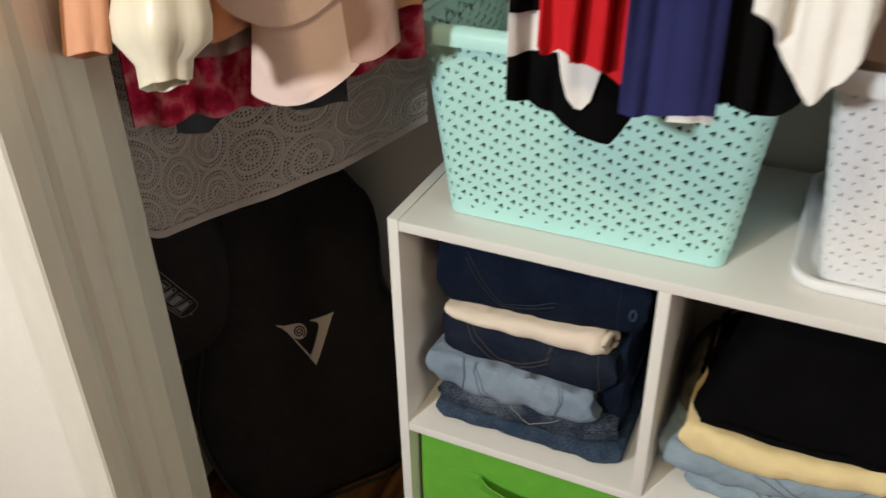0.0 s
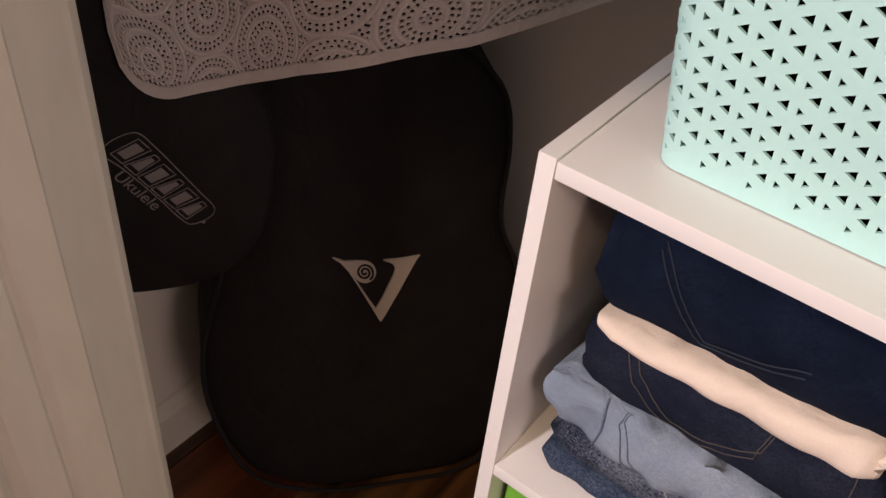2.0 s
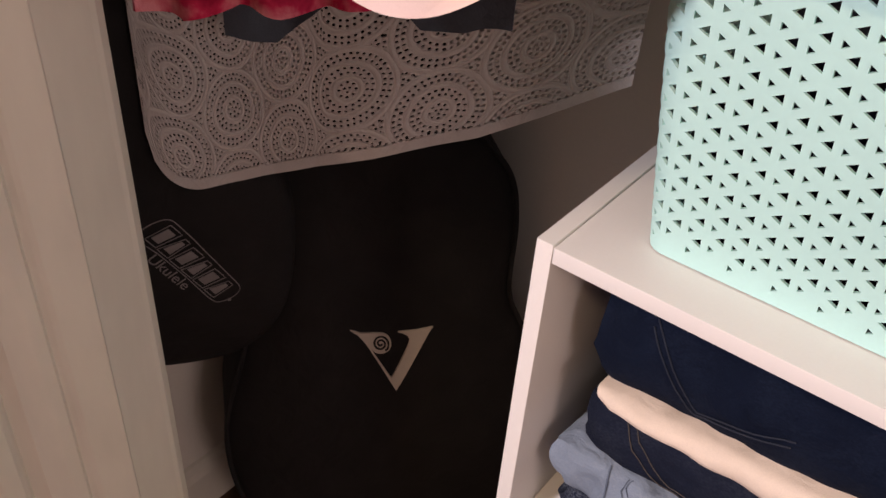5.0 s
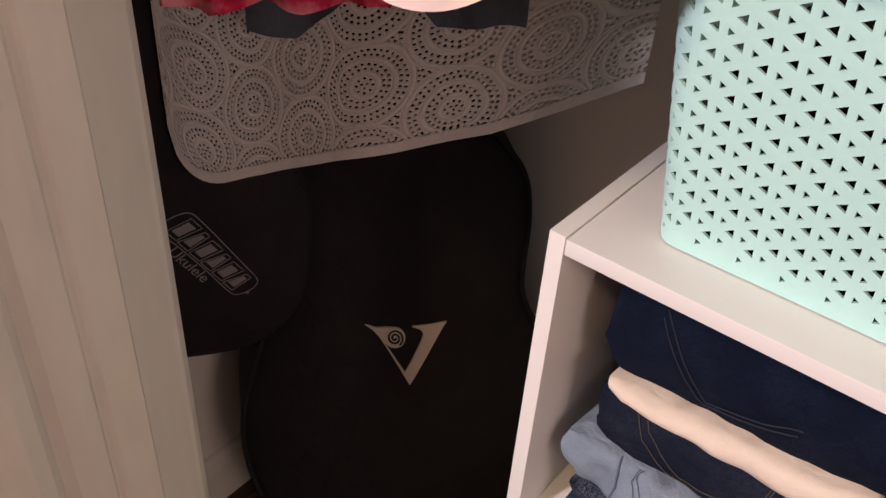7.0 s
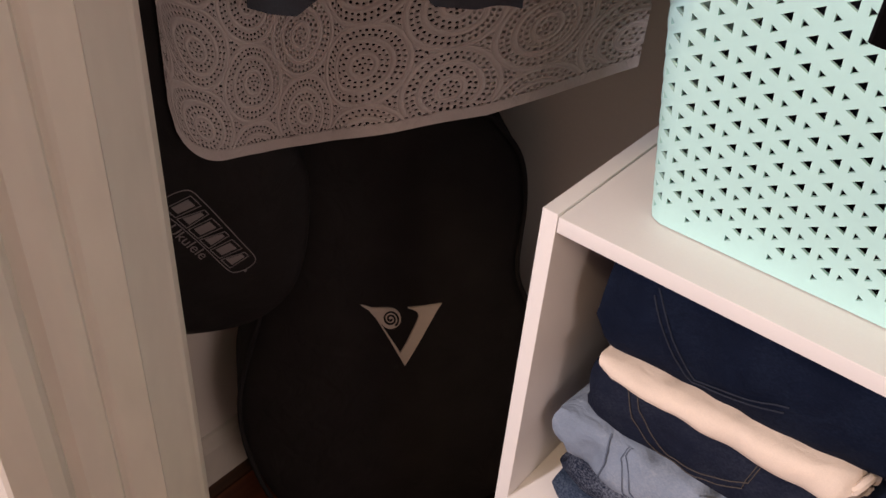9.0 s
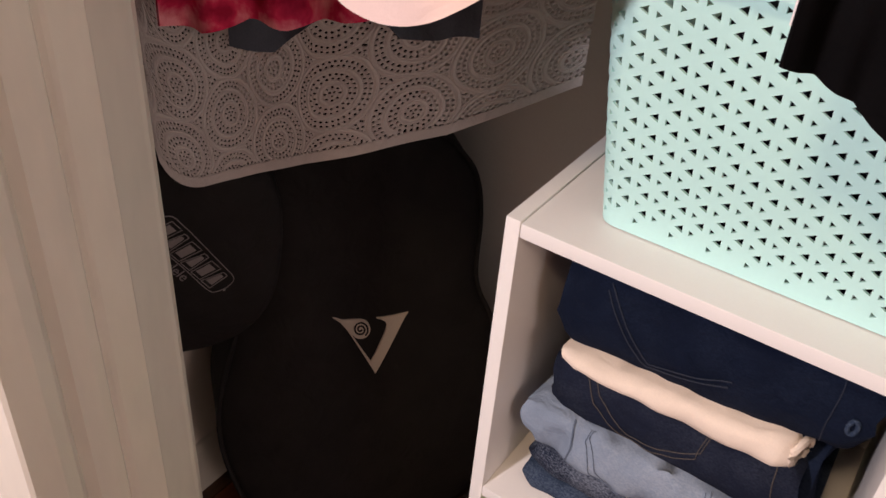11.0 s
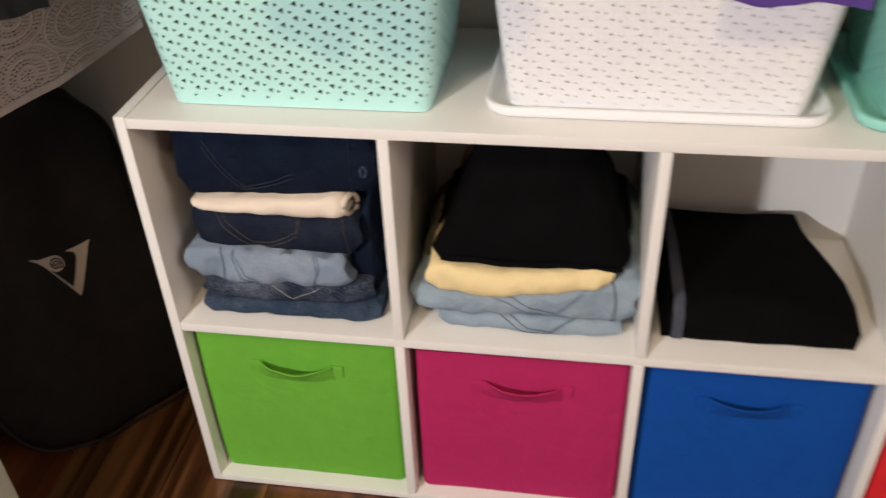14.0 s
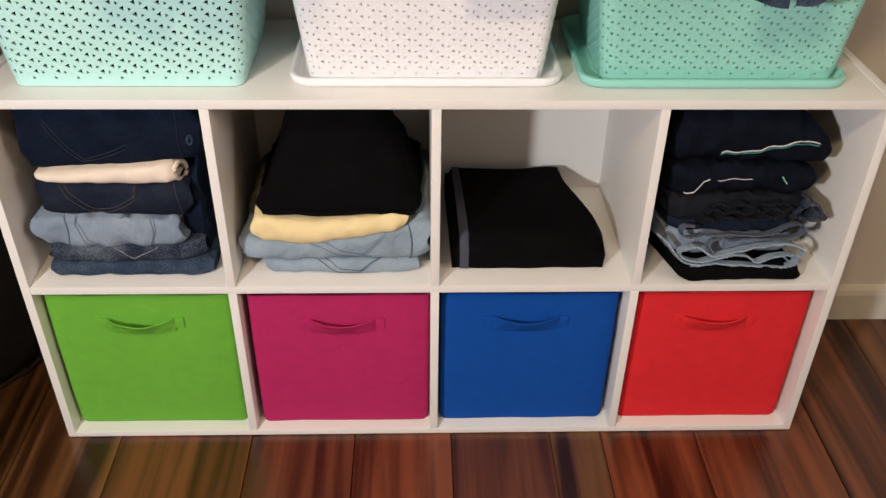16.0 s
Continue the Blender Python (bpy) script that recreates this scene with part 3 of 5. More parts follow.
mint = basket(0.053, 0.345, 0.040, H + 0.001, MINT, "pale mint green woven plastic basket on the shelf", open_=1.22)
lid_tray(0.401, 0.757, 0.034, 0.275, H + 0.0005, WHITEP, "white plastic lid lying upturned under a basket")
white = basket(0.427, 0.729, 0.047, H + 0.0045, WHITEP, "white woven plastic basket standing in its lid", open_=0.68, wall=0.0013)
lid_tray(0.778, 1.132, 0.031, 0.275, H + 0.0005, TEAL, "sea green plastic lid lying upturned under a basket")
teal = basket(0.807, 1.113, 0.048, H + 0.0045, TEAL, "sea green woven plastic basket standing in its lid", open_=0.8, wall=0.0013)


# ---- folded clothes ----
def folded(name, label, material, x0, x1, y0, y1, zb, zt, seed, category="folded clothes", group="", sag=0.002, nose=0.011, crease=0.0034, skew=0.0):
    """One folded garment: rounded fold in front, soft uneven faces, its ends turned in. zb, zt: heights from its left to its right."""
    nx, prof = 44, []
    for k in range(9):
        a = -math.pi / 2 + math.pi * k / 8
        prof.append((1 - math.cos(a), 0.5 + 0.5 * math.sin(a), 1))     # front nose, from below upwards
    rows = []
    for i in range(nx + 1):
        u = i / nx
        end = min(1.0, min(u, 1 - u) * nx / 3.0)
        lo, hi = interp(zb, u), interp(zt, u)
        th = hi - lo
        squeeze = 0.16 * th * (1 - math.sqrt(max(0.0, 1 - (1 - end) ** 2)))
        x = mix(x0, x1, u)
        row = []
        nz = min(nose, 0.75 * th)
        for q, h, _ in prof:
            y = y0 + nz * (1 - math.sqrt(max(0, 1 - (2 * h - 1) ** 2))) * 1.0
            z = lo + squeeze + (th - 2 * squeeze) * h
            y += wob(x, seed, z, 14, 0.006) + wob(x, z, seed, 48, crease) + 0.006 * (1 - end) - sag * math.sin(math.pi * u)
            z += wob(x, seed + 3, 0.2, 14, 0.0025) * (h if h > 0.5 else 0.3 * h) + wob(x, h, seed, 60, crease * 0.6) * (0.2 + h)
            row.append((x + wob(seed, y, z, 30, 0.004) + (1 - end) * wob(seed, z, 4.0, 45, 0.010), y, max(z, lo)))
        for f in (0.25, 0.6, 1.0):
            y = mix(y0 + nz, y1, f)
            row.append((x + wob(seed, y, 1, 20, 0.003), y, hi - squeeze + wob(x, y, seed, 14, 0.002)))
        for f in (1.0, 0.5):
            row.append((x, mix(y0 + nz, y1, f), lo + 0.0005))
        rows.append(row)
    rows = [[(x + skew * (y - y0) / (y1 - y0), y, z) for x, y, z in row] for row in rows]
    c = len(rows[0])
    V = [p for r in rows for p in r]
    F = [(i * c + j, i * c + (j + 1) % c, (i + 1) * c + (j + 1) % c, (i + 1) * c + j) for i in range(nx) for j in range(c)]
    for i, inward in ((0, 1), (nx, -1)):
        cen = np.mean(np.array(rows[i]), axis=0)
        inner = [tuple(np.array(p) * 0.55 + cen * 0.45 + np.array((inward * 0.006, 0, 0))) for p in rows[i]]
        o = len(V)
        V += inner
        F += [(i * c + j, i * c + (j + 1) % c, o + (j + 1) % c, o + j) for j in range(c)]
        F.append(tuple(range(o, o + c)))
    ob = thing(name, V, F, material, label, category, group)

    def front(u, v, lift=0.0009):
        """A place on the front fold: u from left to right, v upwards."""
        a, b = u * nx, v * 8
        i, j = min(int(a), nx - 1), min(int(b), 7)
        P = [Vector(rows[i + p][j + q]) for p in (0, 1) for q in (0, 1)]
        p = P[0].lerp(P[2], a - i).lerp(P[1].lerp(P[3], a - i), b - j)
        n = (P[2] - P[0]).cross(P[1] - P[0])
        n = n.normalized() if n.length > 0 else Vector((0, -1, 0))
        if n.y > 0:
            n = -n
        return p + n * lift
    return ob, front


def seam(ob, front, pts, material, r=0.00045, double=0.0, name="seam"):
    """A line of stitching along places (u, v) of the front fold."""
    for d in ((0.0, double) if double else (0.0,)):
        line = []
        for (a, b), (c_, e) in zip(pts[:-1], pts[1:]):
            line += [front(mix(a, c_, k / 8) + d * 0.15, max(0.02, min(0.98, mix(b, e, k / 8) + d))) for k in range(8)]
        line.append(front(pts[-1][0] + d * 0.15, max(0.02, min(0.98, pts[-1][1] + d))))
        tube(name, line, r, material, 5, parent=ob)


G1, G2, G4 = "folded jeans in the first cell", "folded trousers in the second cell", "folded shorts in the last cell"
Z = PITCH + T + 0.0005
ob, fr = folded("folded_jeans", "mid blue folded jeans at the bottom of the pile", DENIM_MID, 0.035, 0.270, 0.026, 0.25, [Z] * 3, [0.329, 0.329, 0.331], 1.1, "jeans", G1)
seam(ob, fr, [(0.277, 0.85), (0.39, 0.25), (0.52, 0.1), (0.66, 0.15), (0.787, 0.95)], THREAD_DARK, double=0.13, name="pocket_seam")
ob, fr = folded("folded_jeans", "dark mottled acid washed folded jeans", DENIM_WORN, 0.036, 0.258, 0.028, 0.25, [0.329, 0.328, 0.331], [0.361, 0.359, 0.362], 2.3, "jeans", G1, crease=0.005)
seam(ob, fr, [(0.42, 0.85), (0.56, 0.4), (0.72, 0.75)], THREAD_PALE, name="pocket_seam")
ob, fr = folded("folded_jeans", "light blue rolled denim jeans in the pile", DENIM_LIGHT, 0.029, 0.236, 0.024, 0.24, [0.360, 0.356, 0.360], [0.406, 0.406, 0.402], 3.7, "jeans", G1, crease=0.0075)
seam(ob, fr, [(0.22, 0.98), (0.235, 0.5), (0.22, 0.05)], THREAD, name="side_seam", r=0.0009)
seam(ob, fr, [(0.30, 0.97), (0.285, 0.7), (0.35, 0.32), (0.47, 0.12)], THREAD, double=0.1, name="pocket_seam")
seam(ob, fr, [(0.79, 0.9), (0.8, 0.5), (0.77, 0.1)], THREAD, name="hem_seam", double=0.12)
ob, fr = folded("folded_jeans", "dark indigo folded jeans showing a back pocket", DENIM_DARK, 0.043, 0.252, 0.033, 0.25, [0.405, 0.404, 0.402], [0.461, 0.459, 0.457], 4.9, "jeans", G1)
seam(ob, fr, [(0.14, 0.88), (0.206, 0.52), (0.35, 0.2), (0.478, 0.26), (0.636, 0.5), (0.65, 0.85)], THREAD_TAN, double=0.1, name="pocket_seam")
seam(ob, fr, [(0.9, 0.95), (0.92, 0.5), (0.94, 0.1)], THREAD_TAN, name="side_seam")
ob, fr = folded("folded_trousers", "cream cotton trousers rolled between dark jeans", CREAM, 0.052, 0.241, 0.0265, 0.20, [0.462, 0.460, 0.457, 0.460], [0.475, 0.480, 0.486, 0.491], 5.2, "trousers", G1, crease=0.003)
cuff = [Vector((0.2415 + 0.004 * math.cos(a), 0.05 + 0.017 * math.cos(a + 0.5), 0.470 + 0.016 * math.sin(a))) for a in [2 * math.pi * k / 18 for k in range(19)]]
tube("cuff", cuff, 0.0032, CREAM, 6, parent=ob)
ob, fr = folded("folded_jeans", "navy blue folded jeans on top of the pile", DENIM_NAVY, 0.038, 0.278, 0.0335, 0.26, [0.474, 0.480, 0.491], [0.578, 0.577, 0.574], 6.4, "jeans", G1, nose=0.016)
seam(ob, fr, [(0.16, 0.64), (0.33, 0.2), (0.60, 0.38)], THREAD_NAVY, r=0.0006, double=0.05, name="pocket_seam")
seam(ob, fr, [(0.88, 0.9), (0.885, 0.5), (0.88, 0.1)], THREAD_NAVY, name="waist_seam")
hole = [fr(0.948 + 0.012 * math.cos(a), 0.44 + 0.05 * math.sin(a)) for a in [2 * math.pi * k / 14 for k in range(15)]]
tube("button_loop", hole, 0.0018, DENIM_MID, 6, parent=ob)
ob, fr = folded("folded_jeans", "dark folded jeans standing at the side of the pile", DENIM_NAVY, 0.222, 0.262, 0.058, 0.26, [Z, Z], [0.47, 0.48], 7.9, "jeans", G1, nose=0.03)
seam(ob, fr, [(0.2, 0.2), (0.22, 0.4), (0.2, 0.62)], THREAD_PALE, name="side_seam")

ob, fr = folded("folded_jeans", "faded pale blue folded jeans at the bottom", DENIM_PALE, 0.343, 0.568, 0.030, 0.25, [Z, Z], [0.331, 0.331], 11.0, "jeans", G2)
seam(ob, fr, [(0.33, 0.95), (0.48, 0.3), (0.60, 0.25), (0.76, 0.95)], THREAD_DARK, double=0.16, name="pocket_seam")
ob, fr = folded("folded_jeans", "faded pale blue folded jeans with pocket seams", DENIM_PALE, 0.316, 0.585, 0.028, 0.25, [0.331, 0.331, 0.331], [0.368, 0.364, 0.376, 0.398], 12.5, "jeans", G2, crease=0.004)
seam(ob, fr, [(0.36, 0.8), (0.52, 0.3), (0.6, 0.2), (0.76, 0.72)], THREAD, double=0.12, name="pocket_seam")
seam(ob, fr, [(0.88, 0.95), (0.9, 0.5), (0.89, 0.1)], THREAD, name="side_seam", r=0.0012)
folded("folded_trousers", "pale yellow cotton trousers folded in the pile", YELLOW, 0.333, 0.549, 0.022, 0.22, [0.366, 0.360, 0.372, 0.382], [0.404, 0.398, 0.404, 0.412], 13.1, "trousers", G2, crease=0.004)


def heap(name, label, material, levels, seed, category, group="", rough=1.0):
    """A soft pile lofted through levels (z, x0, x1, y0, y1)."""
    rings = []
    dense = []
    for k in range(len(levels) - 1):
        for j in range(4):
            dense.append([mix(a, b, j / 4) for a, b in zip(levels[k], levels[k + 1])])
    dense.append(list(levels[-1]))
    for z, a, b, c, d in dense:
        pts = rounded(b - a, d - c, 0.024, 4)
        ring = []
        for i, p in enumerate(pts):
            q = pts[(i + 1) % len(pts)]
            m = 10 if i % 5 == 4 else 1
            for j in range(m):
                x, y = mix(p[0], q[0], j / m) + (a + b) / 2, mix(p[1], q[1], j / m) + (c + d) / 2
                ring.append((x + wob(x, y, z + seed, 24, 0.005 * rough), y + wob(x, z, y + seed, 24, 0.007 * rough) + wob(x, z, seed, 80, 0.002 * rough), z))
        rings.append(ring)
    c = len(rings[0])
    V = [p for r in rings for p in r]
    F = [(i * c + j, i * c + (j + 1) % c, (i + 1) * c + (j + 1) % c, (i + 1) * c + j) for i in range(len(rings) - 1) for j in range(c)]
    F += [tuple(range(c))[::-1]]
    o = len(V)
    cz = np.mean(np.array(rings[-1]), axis=0)
    V += [tuple(np.array(p) * 0.8 + cz * 0.2 + np.array((0, 0, 0.004))) for p in rings[-1]]
    F += [((len(rings) - 1) * c + j, (len(rings) - 1) * c + (j + 1) % c, o + (j + 1) % c, o + j) for j in range(c)] + [tuple(range(o, o + c))]
    return thing(name, V, F, material, label, category, group)


black_knit = heap("folded_sweater", "black knitted sweater heaped over the pile", BLACKC, [(0.404, 0.344, 0.570, 0.038, 0.24), (0.414, 0.340, 0.572, 0.034, 0.25), (0.45, 0.356, 0.556, 0.046, 0.20), (0.50, 0.376, 0.536, 0.060, 0.17), (0.55, 0.390, 0.522, 0.070, 0.15), (0.578, 0.394, 0.514, 0.076, 0.14)], 15.0, "folded clothes", G2)

hem_line = [(mix(0.35, 0.562, k / 30), 0.0335 + wob(k * 0.2, 1, 2, 1.0, 0.003) + 0.004 * abs(2 * k / 30 - 1) ** 4, 0.410 + 0.002 * math.sin(k * 0.4)) for k in range(31)]
tube("hem", hem_line, 0.0042, BLACKC, 8, parent=black_knit)
heap("camouflage_shirt", "olive and brown camouflage shirt beside black knitwear", cloth("camouflage_cotton", (0.060, 0.055, 0.040), 0.9, 45), [(0.372, 0.314, 0.350, 0.085, 0.24), (0.385, 0.316, 0.350, 0.09, 0.24), (0.398, 0.324, 0.356, 0.11, 0.24)], 16.0, "shirt", G2)
heap("tan_shirt", "tan cotton shirt folded behind black knitwear", cloth("tan_cotton", (0.42, 0.33, 0.21)), [(0.404, 0.348, 0.40, 0.10, 0.24), (0.44, 0.354, 0.42, 0.11, 0.25), (0.47, 0.368, 0.44, 0.13, 0.25)], 17.0, "shirt", G2)

# third cell: one pair of black trousers with a grey side stripe
V, F, nx, ny = [], [], 20, 14
for j in range(ny + 1):
    v = j / ny
    for i in range(nx + 1):
        u = i / nx
        xl, xr = mix(0.617, 0.612, v), interp([0.842, 0.846, 0.828, 0.812, 0.803], v)
        x = mix(xl, xr, u)
        y = mix(0.040, 0.262, v)
        h = 0.050 + 0.007 * v + wob(x, y, 3, 12, 0.006)
        e = min(1, min(v * ny, (1 - v) * ny) / 1.5, min(u, 1 - u) * nx / 1.2)
        V.append((x, y + wob(x, 1, 2, 20, 0.004), Z + h * (0.62 + 0.38 * math.sqrt(max(0, 1 - (1 - e) ** 2)))))
n0 = len(V)
edge = [i for i in range(nx + 1)] + [(j + 1) * (nx + 1) - 1 for j in range(1, ny + 1)] + [ny * (nx + 1) + i for i in range(nx - 1, -1, -1)] + [j * (nx + 1) for j in range(ny - 1, 0, -1)]
for e in edge:
    V.append((V[e][0] + wob(V[e][0], V[e][1], 9, 30, 0.004), V[e][1], Z + 0.024))
for e in edge:
    V.append((V[e][0], V[e][1] + 0.003, Z))
m = len(edge)
for j in range(ny):
    F += [(j * (nx + 1) + i, j * (nx + 1) + i + 1, (j + 1) * (nx + 1) + i + 1, (j + 1) * (nx + 1) + i) for i in range(nx)]
F += [(edge[k], edge[(k + 1) % m], n0 + (k + 1) % m, n0 + k) for k in range(m)]
F += [(n0 + k, n0 + (k + 1) % m, n0 + m + (k + 1) % m, n0 + m + k) for k in range(m)]
F.append(tuple(range(n0 + m, n0 + 2 * m)))
pants = thing("folded_trousers", V, F, BLACKC, "black folded trousers with a grey side stripe", "trousers")
strip = []
for j in range(ny + 1):
    row = []
    for i in (1, 2):
        p = V[j * (nx + 1) + i]
        row.append((p[0] - 0.002 + 0.002 * i, p[1] - (0.002 if j == 0 else 0), p[2] + 0.0012))
    strip.append(row)
strip.insert(0, [(p[0], p[1] - 0.002, Z + 0.004) for p in strip[0]])
shell("side_stripe", strip, 0.001, STRIPE, parent=pants, label="grey satin side stripe")

# last cell: the pile leans back to the left
folded("folded_shorts", "black shorts folded under the pile", BLACKC, 0.950, 1.130, 0.006, 0.24, [Z, Z], [0.331, 0.329], 21.0, "shorts", G4, skew=-0.055)


def edge_band(parent, pts, y, deep, material, name="waistband", thick=0.0030):
    """An open band of cloth lying in folds, its edge turned to the front: pts are (x, z) along the edge."""
    line = []
    n = len(pts)
    for i in range(n - 1):
        p0, p1, p2, p3 = [Vector((*pts[max(0, min(n - 1, i + j))], 0)) for j in (-1, 0, 1, 2)]
        for j in range(7):
            t = j / 7
            q = 0.5 * ((2 * p1) + (p2 - p0) * t + (2 * p0 - 5 * p1 + 4 * p2 - p3) * t * t + (3 * p1 - p0 - 3 * p2 + p3) * t ** 3)
            line.append((q.x, q.y))
    line.append(pts[-1])
    rows = []
    for j in range(4):
        v = j / 3
        rows.append([(x - 0.25 * deep * v, y + deep * v + wob(x, z, y, 30, 0.006) + (0.0012 * math.sin(x * 900) if j == 0 else 0), z - 0.002 * v + wob(x, v, z, 60, 0.0012)) for x, z in line])
    return shell(name, rows, thick, material, parent=parent)


pale, fr = folded("folded_shorts", "light grey denim shorts with folded waistband", DENIM_LIGHT, 0.936, 1.120, 0.042, 0.24, [0.331, 0.329, 0.329], [0.372, 0.366, 0.364], 22.4, "shorts", G4, crease=0.007, skew=-0.04)
edge_band(pale, [(0.912, 0.380), (0.926, 0.366), (0.940, 0.348), (0.955, 0.336), (0.985, 0.334), (1.020, 0.333), (1.055, 0.331), (1.090, 0.329), (1.112, 0.332), (1.118, 0.342), (1.108, 0.350), (1.082, 0.347), (1.058, 0.338), (1.040, 0.349), (1.020, 0.351), (0.998, 0.343), (0.968, 0.340), (0.946, 0.347), (0.945, 0.359), (0.966, 0.364), (0.992, 0.349), (1.022, 0.356), (1.060, 0.364), (1.096, 0.369), (1.122, 0.358), (1.124, 0.345)], 0.010, 0.012, DENIM_PALE, thick=0.0026)
edge_band(pale, [(0.962, 0.329), (1.008, 0.3285), (1.060, 0.325), (1.100, 0.324), (1.115, 0.330)], 0.012, 0.036, DENIM_PALE, "hem")
# body in darker denim than its band: shade inside the folds put into colour
grey, fr = folded("folded_shorts", "blue grey denim shorts with folded waistband", DENIM_DARK, 0.932, 1.112, 0.040, 0.24, [0.372, 0.368, 0.364], [0.398, 0.396, 0.398], 23.7, "shorts", G4, crease=0.006, skew=-0.03)
edge_band(grey, [(0.958, 0.397), (0.944, 0.397), (0.941, 0.388), (0.950, 0.378), (0.972, 0.381), (1.008, 0.382), (1.046, 0.379), (1.074, 0.388), (1.092, 0.400), (1.112, 0.398), (1.116, 0.387), (1.104, 0.379), (1.072, 0.377), (1.042, 0.3745), (1.016, 0.372), (1.002, 0.377), (0.988, 0.373), (0.985, 0.362), (0.994, 0.352)], 0.012, 0.010, SLATE_DENIM, thick=0.0024)
edge_band(grey, [(1.102, 0.405), (1.112, 0.420), (1.128, 0.426), (1.138, 0.414), (1.146, 0.405), (1.128, 0.400), (1.112, 0.404)], 0.022, 0.036, DENIM_WORN, "trouser_leg")
char, fr = folded("folded_shorts", "charcoal gathered knit shorts in the pile", GREYC, 0.922, 1.108, 0.030, 0.24, [0.398, 0.396, 0.398], [0.432, 0.440, 0.436], 24.1, "shorts", G4, crease=0.009, skew=-0.03)
for k in range(3):
    z0 = 0.405 + 0.0105 * k
    edge_band(char, [(mix(0.964 + 0.008 * k, 1.086 + 0.008 * k, i / 9) + wob(i, k, 2.5, 1.7, 0.006), z0 + 0.005 * i / 9 + (0.0048 if i % 2 else -0.0030) * (0.7 + wob(i, k, 0.5, 1.3, 0.6))) for i in range(10)], 0.016 + 0.003 * k, 0.016, GREYC, "gather", 0.0036)
ob, fr = folded("folded_sweater", "dark navy knit top with white piping", NAVYC, 0.918, 1.118, 0.026, 0.25, [0.436, 0.444, 0.440], [0.482, 0.484, 0.480], 25.3, "folded clothes", G4, crease=0.010, nose=0.018, skew=-0.03)
seam(ob, fr, [(0.12, 0.10), (0.165, 0.25), (0.20, 0.58), (0.24, 0.60)], WHITEC, 0.0008, name="piping")
seam(ob, fr, [(0.30, 0.55), (0.54, 0.62)], WHITEC, 0.0005, name="piping")
seam(ob, fr, [(0.76, 0.66), (0.80, 0.45)], TEAL, 0.0008, name="piping")
ob, fr = folded("folded_sweater", "dark navy knit top with a teal stripe", NAVYC, 0.915, 1.136, 0.030, 0.26, [0.482, 0.484, 0.480], [0.580, 0.580, 0.576, 0.566, 0.520], 26.9, "folded clothes", G4, nose=0.032, crease=0.011, skew=-0.03)
seam(ob, fr, [(0.31, 0.27), (0.33, 0.31), (0.45, 0.28), (0.57, 0.36), (0.68, 0.42), (0.79, 0.50), (0.88, 0.56)], TEAL_KNIT, 0.0011, name="teal_stripe")
seam(ob, fr, [(0.31, 0.30), (0.33, 0.34), (0.45, 0.31), (0.57, 0.39), (0.68, 0.45), (0.79, 0.54), (0.88, 0.60)], WHITEC, 0.0008, name="white_stripe")


# ---- hanging rail and garments ----
RAIL_Z = 1.62
rail = empty("clothes_rail", "steel clothes rail across the closet", "clothes rail")
tube("rod", [(LEFT, 0.0, RAIL_Z), (RIGHT, 0.0, RAIL_Z)], 0.0125, CHROME, 12, parent=rail)
for x, s in ((LEFT, 1), (RIGHT, -1)):
    tube("flange", [(x, 0.0, RAIL_Z), (x + s * 0.008, 0.0, RAIL_Z)], 0.028, CHROME, 14, parent=rail)


